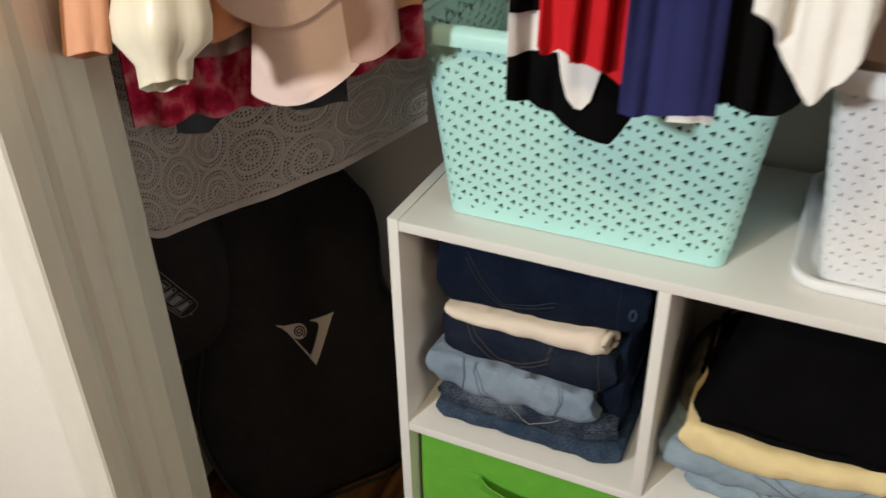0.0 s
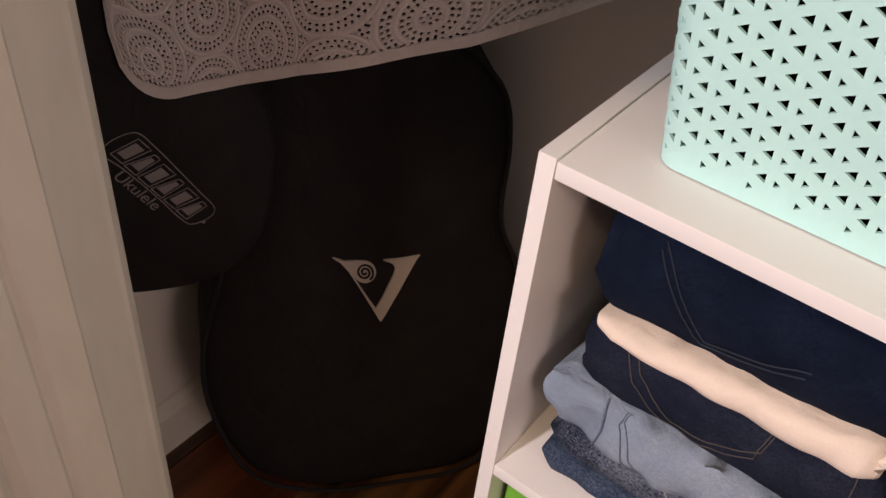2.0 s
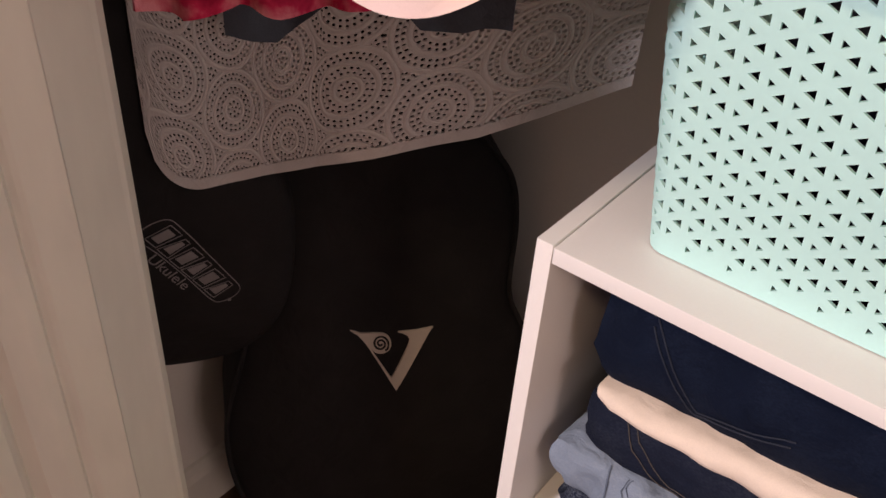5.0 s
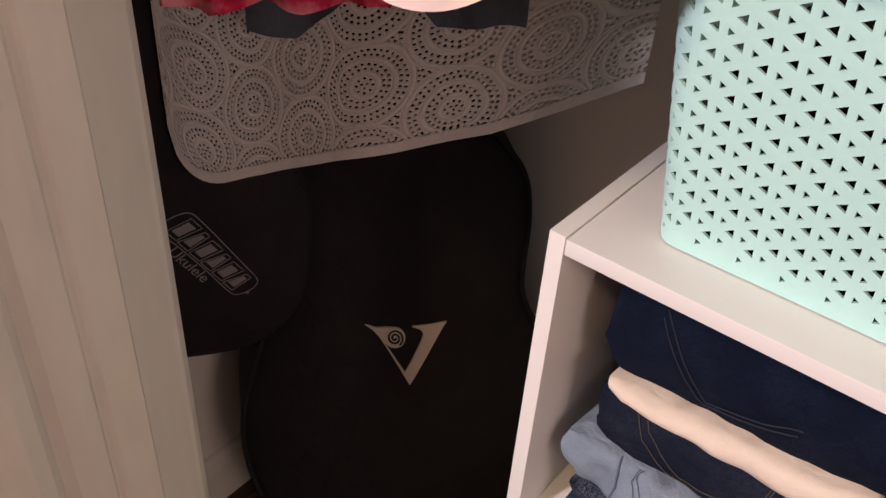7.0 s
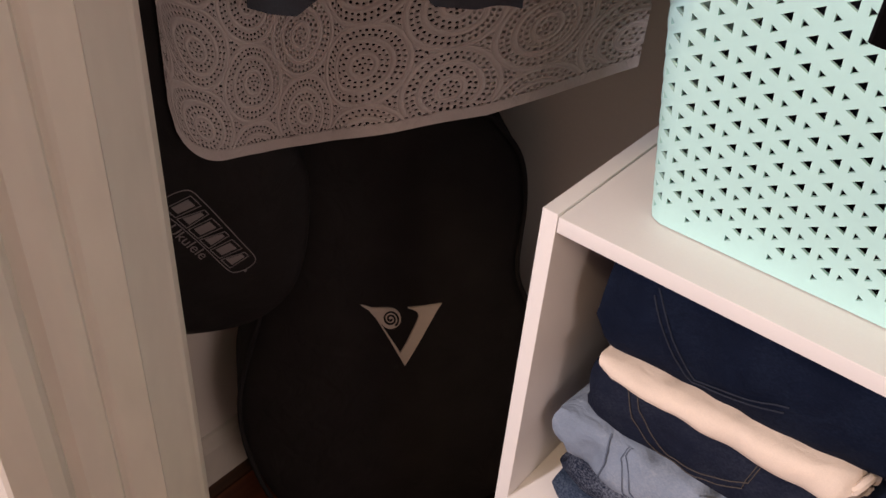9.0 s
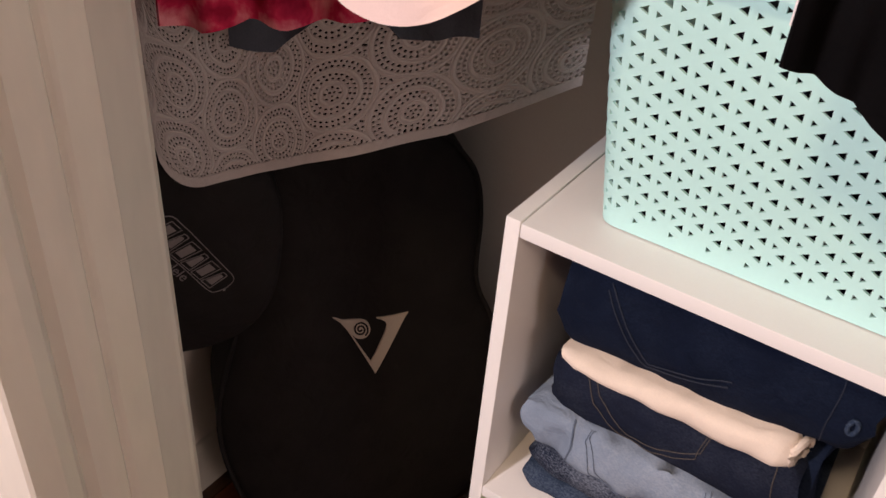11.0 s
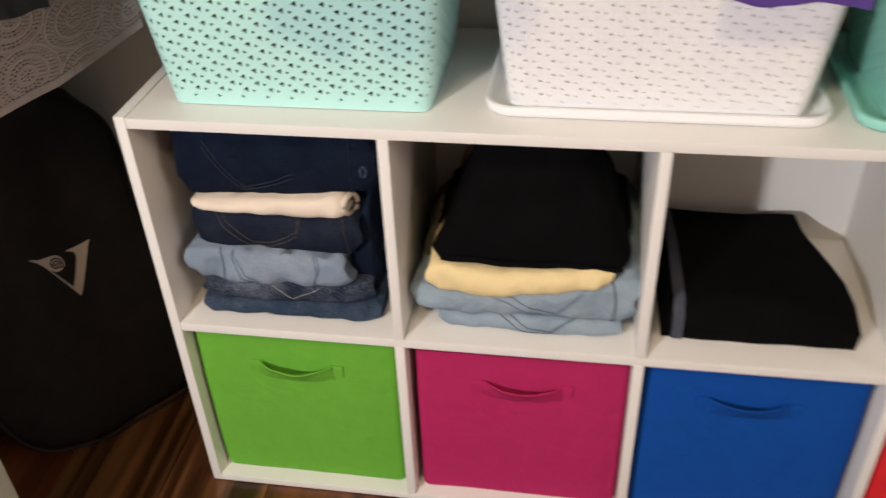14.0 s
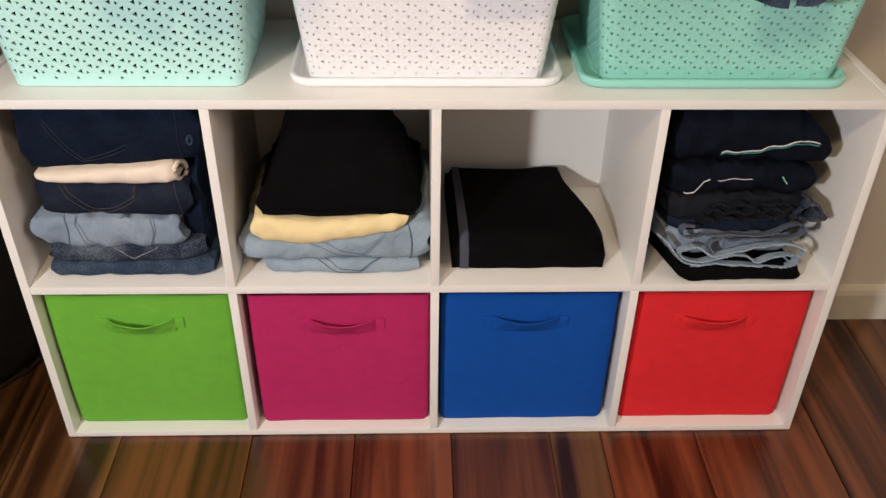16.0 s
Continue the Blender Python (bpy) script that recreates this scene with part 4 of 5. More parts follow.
def garment(name, label, material, path, hem, seed, category, waves=5, depth=0.012, thick=0.0022, top=1.40, gx=None, group="clothes on the rail", uv=False, hem_wave=0.004, narrow=0.28, round_left=0.0, tiers=()):
    """A garment on a hanger: a wavy cloth from its hem up to its shoulders under the rail. path: its plan from one edge to the other; hem: heights along it."""
    ob = empty(name, label, category, group)
    path = [Vector((*p, 0)) for p in path]
    d = (path[-1] - path[0]).normalized()
    nrm = Vector((d.y, -d.x, 0))
    mid = sum(path, Vector()) / len(path)
    hook = Vector((gx if gx is not None else mid.x, 0.0, 0))
    nu, nv = 72, 44

    def place(u, z, extra=0.0):
        k = (z - 0.7) / (top - 0.7)
        p = Vector((interp([q.x for q in path], u), interp([q.y for q in path], u), 0))
        p = p.lerp(p + (hook - mid), max(0, k) ** 1.5)
        c = mid.lerp(hook, max(0, k) ** 1.5)
        sh = max(0, (z - (top - 0.14)) / 0.14)
        p = c + (p - c) * (1 - (1 - narrow) * sh ** 1.6)
        amp = depth * (1 - 0.8 * max(0, min(1, k)))
        w = math.sin(u * math.pi * 2 * waves + seed + 1.3 * math.sin(3 * u + seed)) * amp + wob(u * 3, z * 2, seed, 2.2, depth * 1.2)
        p += nrm * (w + extra)
        return Vector((p.x, p.y, z))

    def sheet(nm, z_hi, hem_at, mt, extra=0.0, u0=0.0, u1=1.0, label_=""):
        rows, uvs = [], []
        for j in range(nv + 1):
            v = j / nv
            row, ur = [], []
            for i in range(nu + 1):
                u = mix(u0, u1, i / nu)
                h = interp(hem_at, i / nu) + hem_wave * math.sin(u * math.pi * 2 * waves + seed)
                if round_left:
                    e = i / nu
                    h += round_left * (1 - math.sqrt(1 - max(0, 1 - e / 0.15) ** 2))
                z = mix(h, z_hi, v ** 1.4)
                row.append(place(u, z, extra))
                ur.append((u * (path[-1] - path[0]).length, z - h if v < 1 else z_hi - h))
            rows.append(row)
            uvs.append(ur)
        return shell(nm, rows, thick, mt, uv=uvs if uv else None, parent=ob, label=label_)

    sheet("body", top, hem, material)
    for nm, z_hi, hm, mt, extra, u0, u1, lb in tiers:
        sheet(nm, z_hi, hm, mt, extra, u0, u1, lb)
    # hanger: two sloping arms and a hook over the rail
    a, b, c = place(0.5, top), place(0.03, top - 0.10), place(0.97, top - 0.10)
    a = Vector((hook.x, 0, top + 0.03))
    tube("hanger", [b, a, c], 0.004, CHROME, 6, parent=ob)
    hk = [Vector((hook.x, 0.0, top + 0.03)), Vector((hook.x, 0.0, RAIL_Z - 0.04))]
    hk += [Vector((hook.x, 0.0165 * math.sin(q), RAIL_Z - 0.0165 * math.cos(q))) for q in [math.pi * k / 8 for k in range(15)]]
    tube("hook", hk, 0.0018, CHROME, 5, parent=ob)
    return ob, place


def sleeve(ob, foot, top, w, d, material, seed, cuff=None, puff=0.0, name="sleeve", label="", slant=0.0):
    """A hanging sleeve from top down to foot, its mouth open; cuff: height of a gathered band."""
    a, b = Vector(top), Vector(foot)
    axis = (b - a).normalized()
    s1 = axis.cross(Vector((0.5, 0.86, 0))).normalized()
    s2 = axis.cross(s1)
    rows = []
    for j in range(31):
        v = j / 30
        p = a.lerp(b, v)
        swell = 1 + puff * math.exp(-((v - 0.91) / 0.075) ** 2)
        if cuff and v > 1 - cuff:
            k_ = (v - 1 + cuff) / cuff
            swell = mix(0.95, 0.78, k_) - 0.22 * math.sin(min(1.0, k_ * 1.6) * math.pi)
        row = []
        for i in range(40):
            q = 2 * math.pi * i / 40
            f = swell * (1 + 0.10 * math.sin(5 * q + seed + 3 * v) * (0.4 + 0.6 * v))
            row.append(p + s1 * (math.cos(q) * w / 2 * f) + s2 * (math.sin(q) * d / 2 * f) + axis * (wob(i / 6, seed, v, 1.0, 0.004) + slant * math.cos(q) * v ** 6))
        rows.append(row)
    return shell(name, rows, 0.0018, material, loop=True, parent=ob, label=label)


# clothes hanging over the bags
garment("lace_cardigan", "white crochet lace cardigan hanging over dark bags", LACE, [(-0.292, -0.078), (-0.20, 0.015), (-0.028, 0.164)], [0.534, 0.544, 0.561, 0.590, 0.636], 0.4, "cardigan", waves=1.6, depth=0.004, uv=True, round_left=0.06, hem_wave=0.0005, gx=-0.2)
garment("denim_skirt", "dark blue grey skirt hanging behind a floral top", SLATE, [(-0.200, -0.072), (-0.13, -0.012), (-0.065, 0.045)], [0.690, 0.690, 0.715, 0.735, 0.705, 0.700, 0.702], 2.2, "skirt", waves=2, depth=0.006, gx=-0.165)
garment("floral_top", "red and pink floral top with uneven hem", FLORAL, [(-0.184, -0.142), (-0.09, -0.07), (0.062, -0.02)], [0.733, 0.728, 0.738, 0.735, 0.738, 0.744, 0.756, 0.772, 0.786, 0.792], 3.3, "top", waves=6, depth=0.008, gx=-0.13, hem_wave=0.0012)
def bell(ob, name, cx, cy, zb, zt, w0, w1, d, tilt, bow, material, seed, label=""):
    """A flared flounce open below: its hem tilts and bows across its width."""
    e1 = Vector((0.94, 0.34, 0))
    e2 = Vector((0.34, -0.94, 0))
    rows = []
    for j in range(25):
        v = j / 24
        row = []
        for i in range(64):
            q = 2 * math.pi * i / 64
            c, s_ = math.cos(q), math.sin(q)
            lo = zb + tilt * c + bow * c * c
            z = mix(zt, lo, v)
            w = mix(w1, w0, v ** 1.3) / 2 * (1 + 0.035 * math.sin(3 * q + seed) * v + 0.02 * math.sin(7 * q + 2 * seed) * v)
            row.append(Vector((cx, cy, 0)) + e1 * (c * w) + e2 * (s_ * d / 2 * mix(0.7, 1.0, v)) + Vector((0, 0, z)))
        rows.append(row)
    return shell(name, rows, 0.0018, material, loop=True, parent=ob, label=label)


ob, pl = garment("peach_blouse", "pale peach blouse with bell flounces on its sleeve", PEACH, [(-0.05, -0.06), (-0.018, -0.05), (0.03, -0.03)], [0.89, 0.88, 0.88, 0.89], 4.6, "blouse", waves=0.9, depth=0.006, gx=-0.09)
bell(ob, "flounce", -0.021, -0.086, 0.7705, 0.93, 0.108, 0.070, 0.045, 0.017, 0.022, PEACH, 1.0)
bell(ob, "flounce", -0.034, -0.092, 0.840, 0.99, 0.130, 0.070, 0.050, 0.004, 0.032, PEACH, 2.2)
bell(ob, "underlayer", 0.028, -0.068, 0.806, 0.95, 0.060, 0.050, 0.030, 0.004, 0.010, DUSTY, 3.1, "dusty pink underlayer")
ob, pl = garment("salmon_dress", "salmon pink dress hanging among the clothes", SALMON, [(-0.115, -0.16), (-0.06, -0.09), (0.066, -0.035)], [0.826, 0.820, 0.826, 0.834, 0.838, 0.840], 5.9, "dress", waves=3.5, depth=0.010, gx=-0.055,
                 tiers=(("lining", 1.2, [0.803, 0.806], TAUPE, -0.012, 0.02, 0.42, "taupe lining"),))
sleeve(ob, (-0.106, -0.245, 0.849), (-0.09, -0.16, 1.3), 0.055, 0.03, SALMON, 1.0, slant=-0.008)
ob, pl = garment("satin_blouse", "cream satin blouse with gathered cuff", SATIN, [(-0.10, -0.055), (-0.05, -0.015), (0.02, 0.045)], [0.95, 0.94, 0.95], 7.1, "blouse", waves=2, depth=0.008, gx=-0.015)
sleeve(ob, (-0.043, -0.238, 0.832), (-0.036, -0.15, 1.32), 0.058, 0.042, SATIN, 2.0, cuff=0.036, puff=0.50, slant=-0.010, label="cream satin sleeve with elastic cuff")

# clothes hanging over the baskets
ob, pl = garment("striped_top", "black and white striped top with uneven hem", WHITEC, [(0.176, -0.115), (0.215, -0.092), (0.272, -0.072)], [0.822, 0.812, 0.79, 0.785, 0.80], 8.8, "top", waves=1.5, depth=0.008, gx=0.20, hem_wave=0.002,
                 tiers=(("hem_band", 0.840, [0.806, 0.803, 0.793, 0.775, 0.772, 0.800], BLACKC, 0.004, 0.0, 1.0, "black hem band"), ("white_patch", 0.858, [0.845, 0.822, 0.806, 0.799, 0.798, 0.806, 0.83], WHITEC, 0.009, 0.42, 0.70, "white patch"), ("stripe", 0.905, [0.872, 0.872], BLACKC, 0.004, 0.0, 1.0, "black stripe"), ("stripe", 0.965, [0.935, 0.935], BLACKC, 0.004, 0.0, 1.0, "black stripe")))
garment("red_top", "bright red cotton top with wavy hem", RED, [(0.212, -0.165), (0.24, -0.147), (0.280, -0.125)], [0.868, 0.858, 0.862, 0.845, 0.85, 0.832, 0.825], 9.4, "top", waves=3.2, depth=0.013, gx=0.235)
garment("navy_dress", "navy blue dress hanging before a basket", NAVY, [(0.276, -0.166), (0.305, -0.155), (0.336, -0.142)], [0.832, 0.826, 0.824], 10.2, "dress", waves=0.8, depth=0.004, gx=0.275,
        tiers=(("lining", 1.0, [0.819, 0.816], WHITEC, -0.006, 0.55, 1.0, "white lining"),))
garment("grey_camisole", "pale grey camisole hanging behind a navy dress", DUSTY_WHITE, [(0.318, -0.112), (0.335, -0.105), (0.352, -0.098)], [0.816, 0.820, 0.827, 0.832], 16.2, "camisole", waves=0.8, depth=0.004, gx=0.31)
garment("black_top", "black cotton top hanging among the clothes", BLACKC, [(0.332, -0.13), (0.36, -0.10), (0.395, -0.075)], [0.835, 0.822, 0.816, 0.822, 0.835], 11.5, "top", waves=1.6, depth=0.008, gx=0.33)
garment("white_shirt", "white cotton shirt with a pointed tail", WHITEC, [(0.352, -0.205), (0.385, -0.19), (0.415, -0.17)], [0.912, 0.900, 0.882, 0.862, 0.870, 0.905], 12.9, "shirt", waves=1.3, depth=0.010, gx=0.38)
garment("violet_top", "dark violet top hanging over a white basket", PURPLE, [(0.605, -0.040), (0.67, -0.03), (0.74, -0.025)], [0.756, 0.751, 0.749, 0.749], 14.0, "top", waves=1.4, depth=0.006, gx=0.66)
garment("denim_shorts", "mid blue denim shorts with stitched cuffs", DENIM_MID, [(0.943, -0.055), (0.99, -0.05), (1.040, -0.045)], [0.746, 0.740, 0.740, 0.750, 0.743, 0.741, 0.747], 15.0, "shorts", waves=0.6, depth=0.004, gx=0.965,
        tiers=(("cuff", 0.770, [0.7455, 0.7395, 0.7395], DENIM_MID, 0.004, -0.02, 0.44, ""), ("cuff", 0.770, [0.7425, 0.7405, 0.7465], DENIM_MID, 0.004, 0.54, 1.0, "")))



# ---- contents of the baskets ----
# unseen dark filling, added so the mint basket's openings look shaded
heap("sweater", "dark cloth added in the mint basket to darken its openings", NAVYC, [(H + 0.006, 0.07, 0.33, 0.055, 0.225), (H + 0.10, 0.06, 0.34, 0.045, 0.235), (H + 0.14, 0.08, 0.31, 0.07, 0.21)], 51.0, "folded clothes")
heap("towel", "white towel folded in the white basket", WHITEC, [(H + 0.010, 0.432, 0.724, 0.0515, 0.2425), (H + 0.17, 0.4125, 0.7435, 0.0365, 0.2575), (H + 0.19, 0.43, 0.72, 0.06, 0.24)], 53.0, "towel", rough=0.15)
heap("blanket", "dusty pink folded blanket on a white towel", cloth("dusty_pink_fleece", (0.34, 0.22, 0.18)), [(H + 0.192, 0.416, 0.72, 0.038, 0.23), (H + 0.225, 0.410, 0.72, 0.032, 0.23)], 54.0, "blanket")
# unseen pale filling close to the wall, added so the openings look lit inside
heap("towel", "pale green cloth added in the green basket to lighten its openings", cloth("pale_green_filling", (0.30, 0.48, 0.40)), [(H + 0.010, 0.812, 1.108, 0.0525, 0.2435), (H + 0.17, 0.7925, 1.1275, 0.0375, 0.2585), (H + 0.185, 0.82, 1.10, 0.06, 0.24)], 55.0, "towel", rough=0.15)


# ---- bags in the corner ----
BU, BN, BW = Vector((0.619, 0.785, 0)), Vector((0.785, -0.619, 0)), Vector((-0.121, 0.095, 0.988))
B0 = Vector((-0.177, 0.084, 0.0))


def on_bag(u, w, out=0.0):
    return B0 + BU * u + BW * w + BN * out


def bag_body(name, outline, depth, material, origin, U, Wv, Nv, parent, seed, bulge=0.02):
    """A padded soft case: rounded front and back over a closed outline."""
    n = len(outline)
    cen = (sum(p[0] for p in outline) / n, sum(p[1] for p in outline) / n)
    V, F = [], []
    levels = [(1.0, -depth), (1.0, -0.012), (0.985, -0.004), (0.95, 0.001), (0.88, 0.5 * bulge * 0.5), (0.7, bulge * 0.8), (0.45, bulge), (0.2, bulge * 1.02)]
    for s, o in levels:
        for u, w in outline:
            uu, ww = cen[0] + (u - cen[0]) * s, cen[1] + (w - cen[1]) * s
            p = origin + U * uu + Wv * ww + Nv * (o + wob(uu, ww, seed, 9, 0.006) * (1 if o > -0.02 else 0.2))
            p.z = max(p.z, 0.002)
            V.append(p)
    for k in range(len(levels) - 1):
        F += [(k * n + i, k * n + (i + 1) % n, (k + 1) * n + (i + 1) % n, (k + 1) * n + i) for i in range(n)]
    F += [tuple(range(n))[::-1], tuple(range((len(levels) - 1) * n, len(levels) * n))]
    return thing(name, V, F, material, parent=parent)


def closed_curve(pts, k=6):
    """Smooth closed curve through points."""
    out, n = [], len(pts)
    for i in range(n):
        p0, p1, p2, p3 = [Vector((*pts[(i + j) % n], 0)) for j in (-1, 0, 1, 2)]
        for j in range(k):
            t = j / k
            q = 0.5 * ((2 * p1) + (p2 - p0) * t + (2 * p0 - 5 * p1 + 4 * p2 - p3) * t * t + (3 * p1 - p0 - 3 * p2 + p3) * t ** 3)
            out.append((q.x, q.y))
    return out


guitar = empty("guitar_bag", "black padded guitar bag leaning in the corner", "guitar bag")
GUITAR = closed_curve([(0.02, 0.002), (0.10, 0.008), (0.150, 0.05), (0.172, 0.13), (0.170, 0.22), (0.150, 0.295), (0.129, 0.350), (0.131, 0.43), (0.123, 0.48), (0.096, 0.518), (0.060, 0.56), (0.05, 0.72), (0.05, 1.0), (0.0, 1.02), (-0.05, 1.0), (-0.052, 0.72), (-0.062, 0.56), (-0.10, 0.52), (-0.128, 0.47), (-0.135, 0.40), (-0.145, 0.32), (-0.172, 0.22), (-0.165, 0.13), (-0.13, 0.045), (-0.06, 0.010)])
bag_body("body", GUITAR, 0.085, BAG, B0 + BU * 0.0, BU, BW, BN, guitar, 31.0, 0.022)
pipe = [on_bag(u * 0.992, w * 0.998, 0.002) for u, w in GUITAR]
for p in pipe:
    p.z = max(p.z, 0.004)
tube("piping", pipe + pipe[:1], 0.0028, BAG2, 6, parent=guitar)


def snapper(ob):
    """Puts points onto the face of a bag, along its outward direction."""
    from mathutils.bvhtree import BVHTree
    me = ob.data
    tree = BVHTree.FromPolygons([v.co.copy() for v in me.vertices], [tuple(p.vertices) for p in me.polygons])

    def snap(p, out, lift):
        hit = tree.ray_cast(p + out * 0.3, -out)[0]
        return (hit if hit is not None else p) + out * lift
    return snap


def plate(name, pts, out, lift, snap, material, parent, label=""):
    """A thin printed shape lying on a bag."""
    front = [snap(p, out, lift) for p in pts]
    n = len(front)
    V = front + [p - out * (lift * 0.95) for p in front]
    F = [tuple(range(n)), tuple(range(n, 2 * n))[::-1]] + [(i, (i + 1) % n, n + (i + 1) % n, n + i) for i in range(n)]
    return thing(name, V, F, material, parent=parent, smooth=False, label=label)


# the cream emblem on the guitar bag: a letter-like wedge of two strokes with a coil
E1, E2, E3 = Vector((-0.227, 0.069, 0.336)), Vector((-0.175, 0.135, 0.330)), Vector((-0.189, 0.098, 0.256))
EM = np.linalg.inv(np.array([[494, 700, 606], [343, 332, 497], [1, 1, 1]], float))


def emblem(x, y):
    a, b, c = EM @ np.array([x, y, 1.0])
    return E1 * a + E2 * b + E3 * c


gsnap = snapper([c for c in guitar.children if c.name.startswith("body")][0])
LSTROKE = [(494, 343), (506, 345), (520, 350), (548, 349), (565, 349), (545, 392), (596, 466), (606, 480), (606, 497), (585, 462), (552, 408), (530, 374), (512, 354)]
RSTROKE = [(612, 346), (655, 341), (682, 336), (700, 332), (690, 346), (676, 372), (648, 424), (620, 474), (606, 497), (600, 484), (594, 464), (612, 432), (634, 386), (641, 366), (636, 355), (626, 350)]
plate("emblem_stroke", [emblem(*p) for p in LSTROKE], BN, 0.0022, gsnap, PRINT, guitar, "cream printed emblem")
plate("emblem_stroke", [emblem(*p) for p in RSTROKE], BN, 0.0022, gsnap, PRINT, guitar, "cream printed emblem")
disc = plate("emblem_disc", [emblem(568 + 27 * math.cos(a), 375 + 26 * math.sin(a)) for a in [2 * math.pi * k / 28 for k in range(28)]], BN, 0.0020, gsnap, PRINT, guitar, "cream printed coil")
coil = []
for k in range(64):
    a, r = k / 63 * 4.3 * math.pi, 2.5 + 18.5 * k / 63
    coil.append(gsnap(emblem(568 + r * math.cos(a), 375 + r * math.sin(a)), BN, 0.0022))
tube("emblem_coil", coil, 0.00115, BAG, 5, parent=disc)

# the smaller case, hung by its strap from the rail
uke = empty("ukulele_bag", "small black ukulele case hanging by its strap", "ukulele bag")
U0 = Vector((-0.197, 0.100, 0.0)) + BN * 0.012
UZ = Vector((0, 0, 1))
UKE = closed_curve([(-0.200, 0.322), (-0.142, 0.336), (-0.102, 0.39), (-0.092, 0.49), (-0.115, 0.555), (-0.125, 0.62), (-0.118, 0.70), (-0.150, 0.76), (-0.165, 0.95), (-0.20, 0.97), (-0.225, 0.95), (-0.23, 0.76), (-0.262, 0.70), (-0.258, 0.62), (-0.270, 0.555), (-0.288, 0.49), (-0.290, 0.39), (-0.258, 0.336)])
ubody = bag_body("body", UKE, 0.05, BAG2, U0, BU, UZ, BN, uke, 41.0, 0.018)
usnap = snapper(ubody)


def on_uke(a, b):
    """a along the printed line, b across it, from the line's start."""
    a, b = 0.94 * a - 0.003, 0.94 * b
    u, z = -0.2005 + a * 0.588 + b * 0.809, 0.490 - a * 0.809 + b * 0.588
    return U0 + BU * u + UZ * z


# the printed mark: six plain tapered blocks inside one closed outline
for k in range(6):
    a0, a1 = -0.005 + k * 0.0152, -0.005 + k * 0.0152 + 0.0130
    h0, h1 = -0.0125 - 0.0003 * k, 0.0140 - 0.0011 * k
    lean, taper = 0.0035, 0.0035 if k % 2 else -0.0005
    quad = [on_uke(a0, h0), on_uke(a1, h0), on_uke(a1 + lean - taper, h1), on_uke(a0 + lean + taper, h1)]
    line = []
    for i in range(4):
        line += [quad[i].lerp(quad[(i + 1) % 4], j / 4) for j in range(4)]
    line = [usnap(p, BN, 0.0008) for p in line]
    tube("print_outline", line + line[:1], 0.0005, PRINT2, 5, parent=uke, label="grey printed outline")
    cen = sum(quad, Vector()) / 4
    plate("print_block", [cen.lerp(q, 0.66) for q in quad], BN, 0.0008, usnap, PRINT2, uke, "grey printed block")
rim_ = closed_curve([(-0.008, 0.0165), (0.010, 0.0185), (0.040, 0.0165), (0.070, 0.0140), (0.090, 0.0115), (0.0955, 0.002), (0.0925, -0.012), (0.084, -0.0172), (0.050, -0.0158), (0.015, -0.0158), (-0.008, -0.0172), (-0.0135, -0.004)], 5)
rim_ = [usnap(on_uke(*p), BN, 0.0008) for p in rim_]
tube("print_border", rim_ + rim_[:1], 0.0005, PRINT2, 5, parent=uke)
plate("print_dot", [on_uke(0.0965 + 0.0016 * math.cos(q), -0.006 + 0.0016 * math.sin(q)) for q in [2 * math.pi * k / 10 for k in range(10)]], BN, 0.001, usnap, PRINT2, uke)
font = bpy.data.curves.new("word", "FONT")
font.body, font.size, font.extrude, font.align_x = "Ukulele", 0.0145, 0.0004, "LEFT"
word = new("word", font)
dg = bpy.context.evaluated_depsgraph_get()
wm = bpy.data.meshes.new_from_object(word.evaluated_get(dg))
bpy.data.objects.remove(word)
ax, ay = BU * 0.588 - UZ * 0.809, BU * 0.809 + UZ * 0.588
start = on_uke(0.012, -0.0275)
for v in wm.vertices:
    p = start + ax * v.co.x + ay * v.co.y
    v.co = usnap(p, BN, 0.0012 + (0.0003 if v.co.z > 0 else 0.0))
wm.materials.append(PRINT2)
wob_ = new("printed_word", wm)
wob_.parent = uke
tagged(wob_, "small grey printed word")
mid_u = U0 + BU * -0.195 + BN * -0.02
strap = []
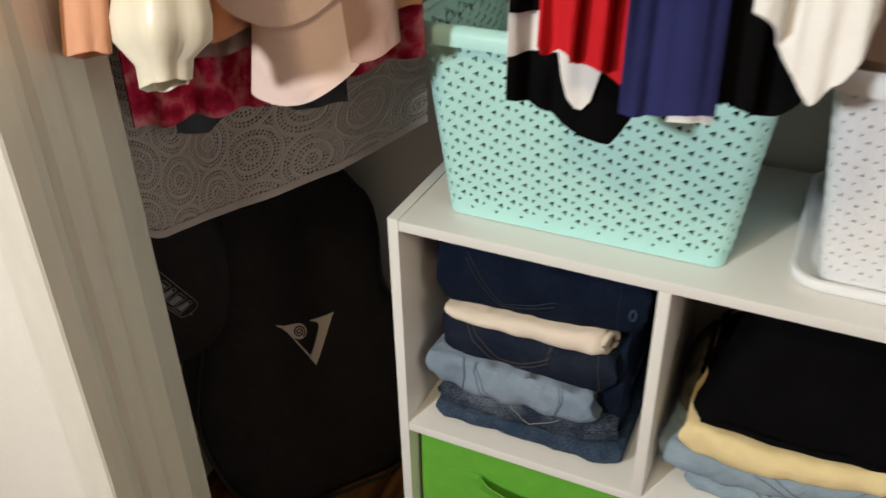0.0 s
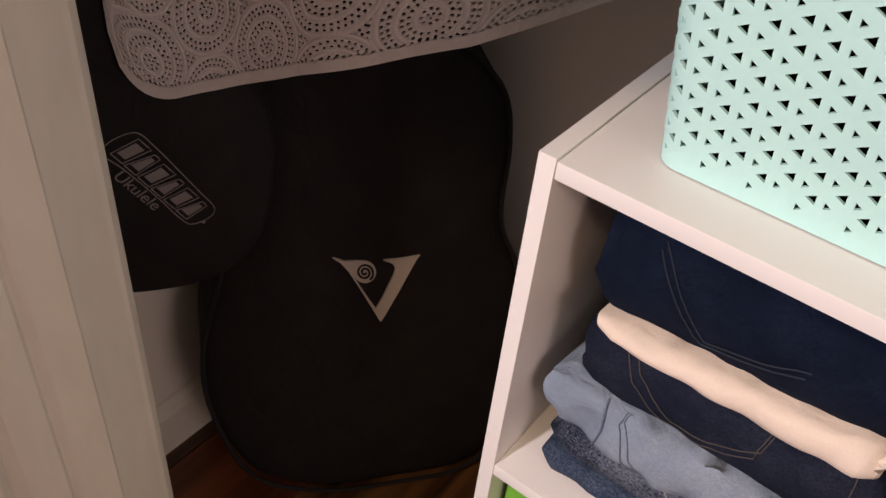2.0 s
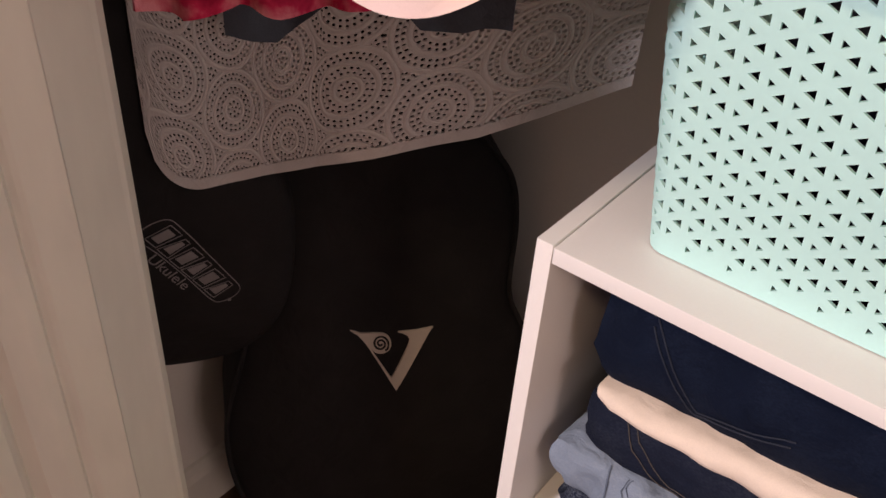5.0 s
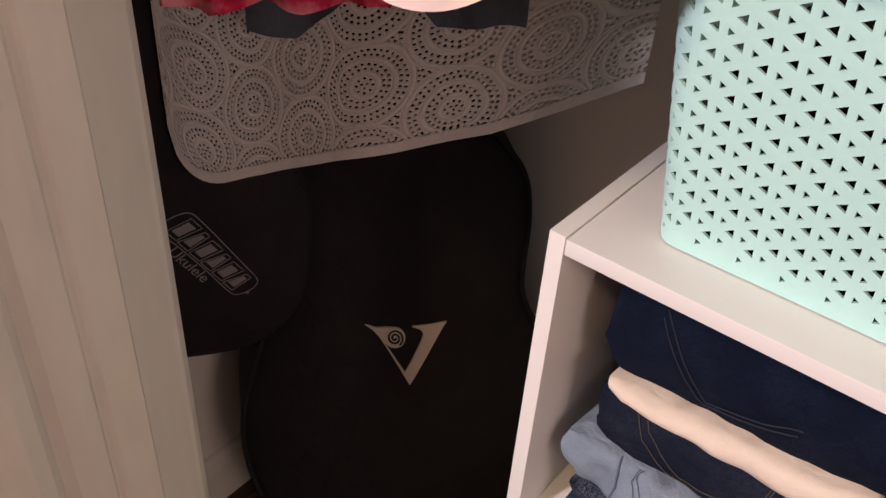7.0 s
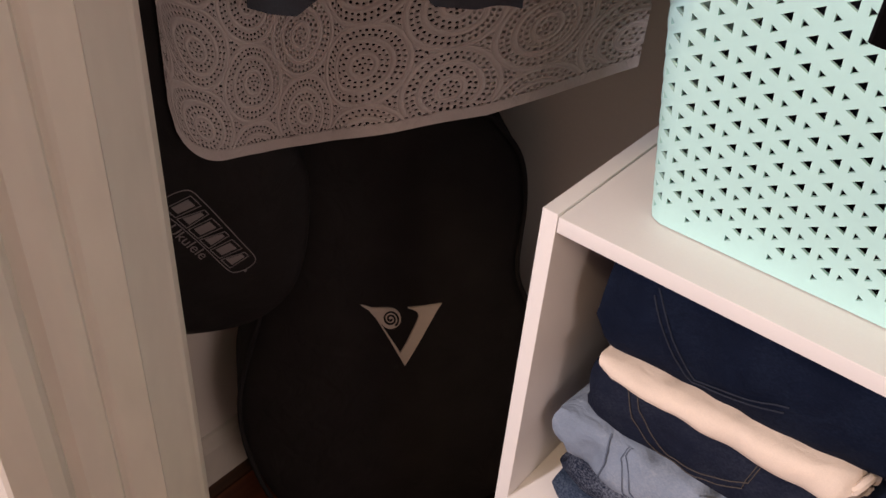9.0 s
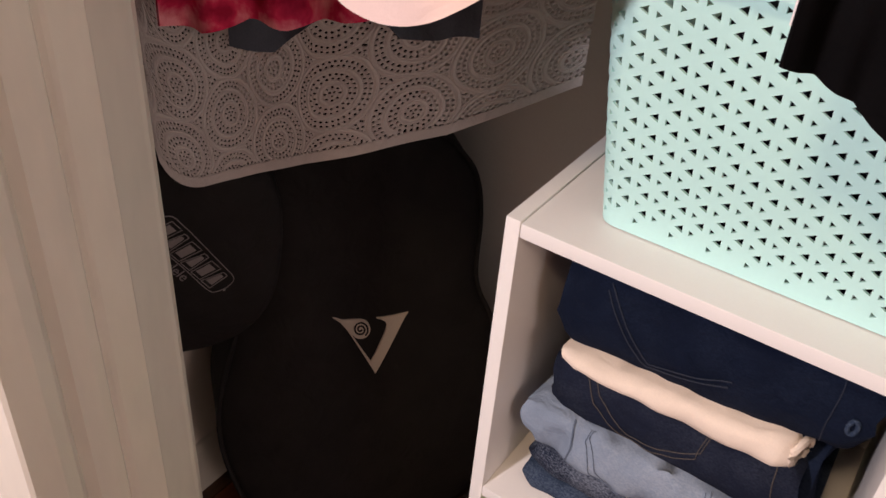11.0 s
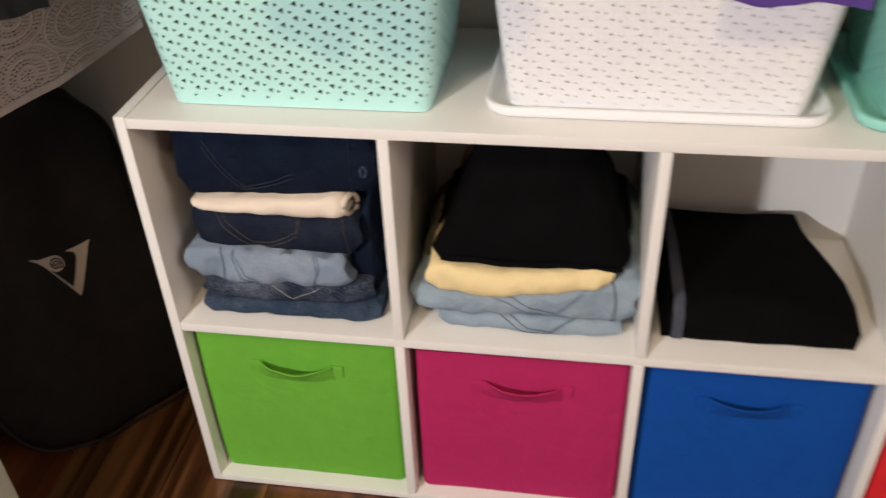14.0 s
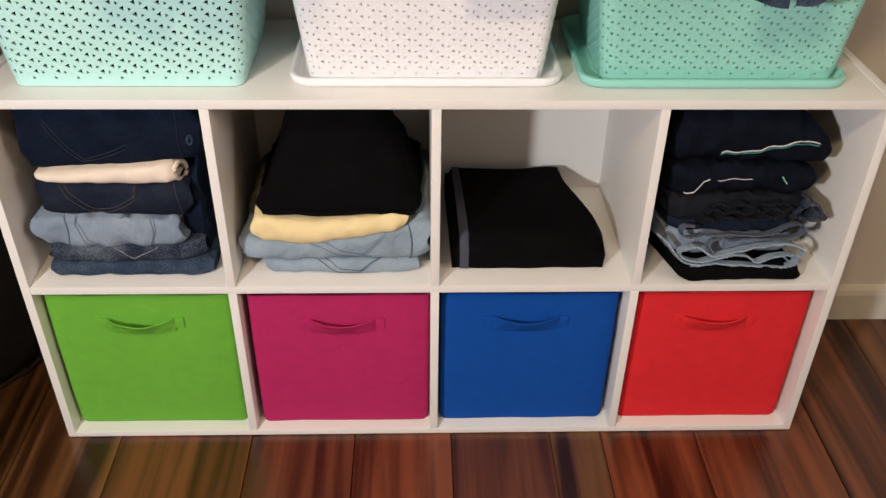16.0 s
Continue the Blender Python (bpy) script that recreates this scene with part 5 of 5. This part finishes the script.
for k in range(17):
    q = k / 16
    strap.append([Vector((mix(mid_u.x, -0.33, q), mix(mid_u.y, 0.0, q), mix(0.94, RAIL_Z + 0.015, q))) + Vector((s * 0.012, 0, 0)) for s in (-1, 0, 1)])
for k in range(1, 9):
    a = math.pi * k / 8
    strap.append([Vector((-0.33 + s * 0.012, 0.0145 * (1 - math.cos(a)) * 0.6, RAIL_Z + 0.015 - 0.03 * (k / 8) ** 2)) for s in (-1, 0, 1)])
shell("strap", strap, 0.0015, BAG2, parent=uke)

# ---- floor boards ----
random.seed(12)
JOINTS = [ROOM_L + 0.0005]
while JOINTS[-1] < -0.30:
    JOINTS.append(JOINTS[-1] + random.choice((0.15, 0.155, 0.20)))
JOINTS[-1] = -0.235
JOINTS += [-0.072, 0.085, 0.296, 0.463, 0.620, 0.782, 0.866, 1.022, 1.228, 1.388]
while JOINTS[-1] < ROOM_R - 0.21:
    JOINTS.append(JOINTS[-1] + random.choice((0.15, 0.155, 0.20)))
JOINTS.append(ROOM_R)
for x0, x1 in zip(JOINTS[:-1], JOINTS[1:]):
    cuts = [ROOM_F, ROOM_F + 0.6 + 1.7 * random.random(), BACK]
    for a, b in zip(cuts[:-1], cuts[1:]):
        w2, l2 = (x1 - x0) / 2 - 0.0005, (b - a) / 2 - 0.0008
        v = [(-w2, -l2, -0.022), (w2, -l2, -0.022), (w2, l2, -0.022), (-w2, l2, -0.022), (-w2, -l2, -0.0015), (w2, -l2, -0.0015), (w2, l2, -0.0015), (-w2, l2, -0.0015),
             (-w2 + 0.001, -l2 + 0.001, 0), (w2 - 0.001, -l2 + 0.001, 0), (w2 - 0.001, l2 - 0.001, 0), (-w2 + 0.001, l2 - 0.001, 0)]
        f = [(3, 2, 1, 0)] + [(k, (k + 1) % 4, 4 + (k + 1) % 4, 4 + k) for k in range(4)] + [(4 + k, 4 + (k + 1) % 4, 8 + (k + 1) % 4, 8 + k) for k in range(4)] + [(8, 9, 10, 11)]
        ob = thing("board", v, f, TIMBER, parent=floor, smooth=False)
        ob.location = ((x0 + x1) / 2, (a + b) / 2, 0)
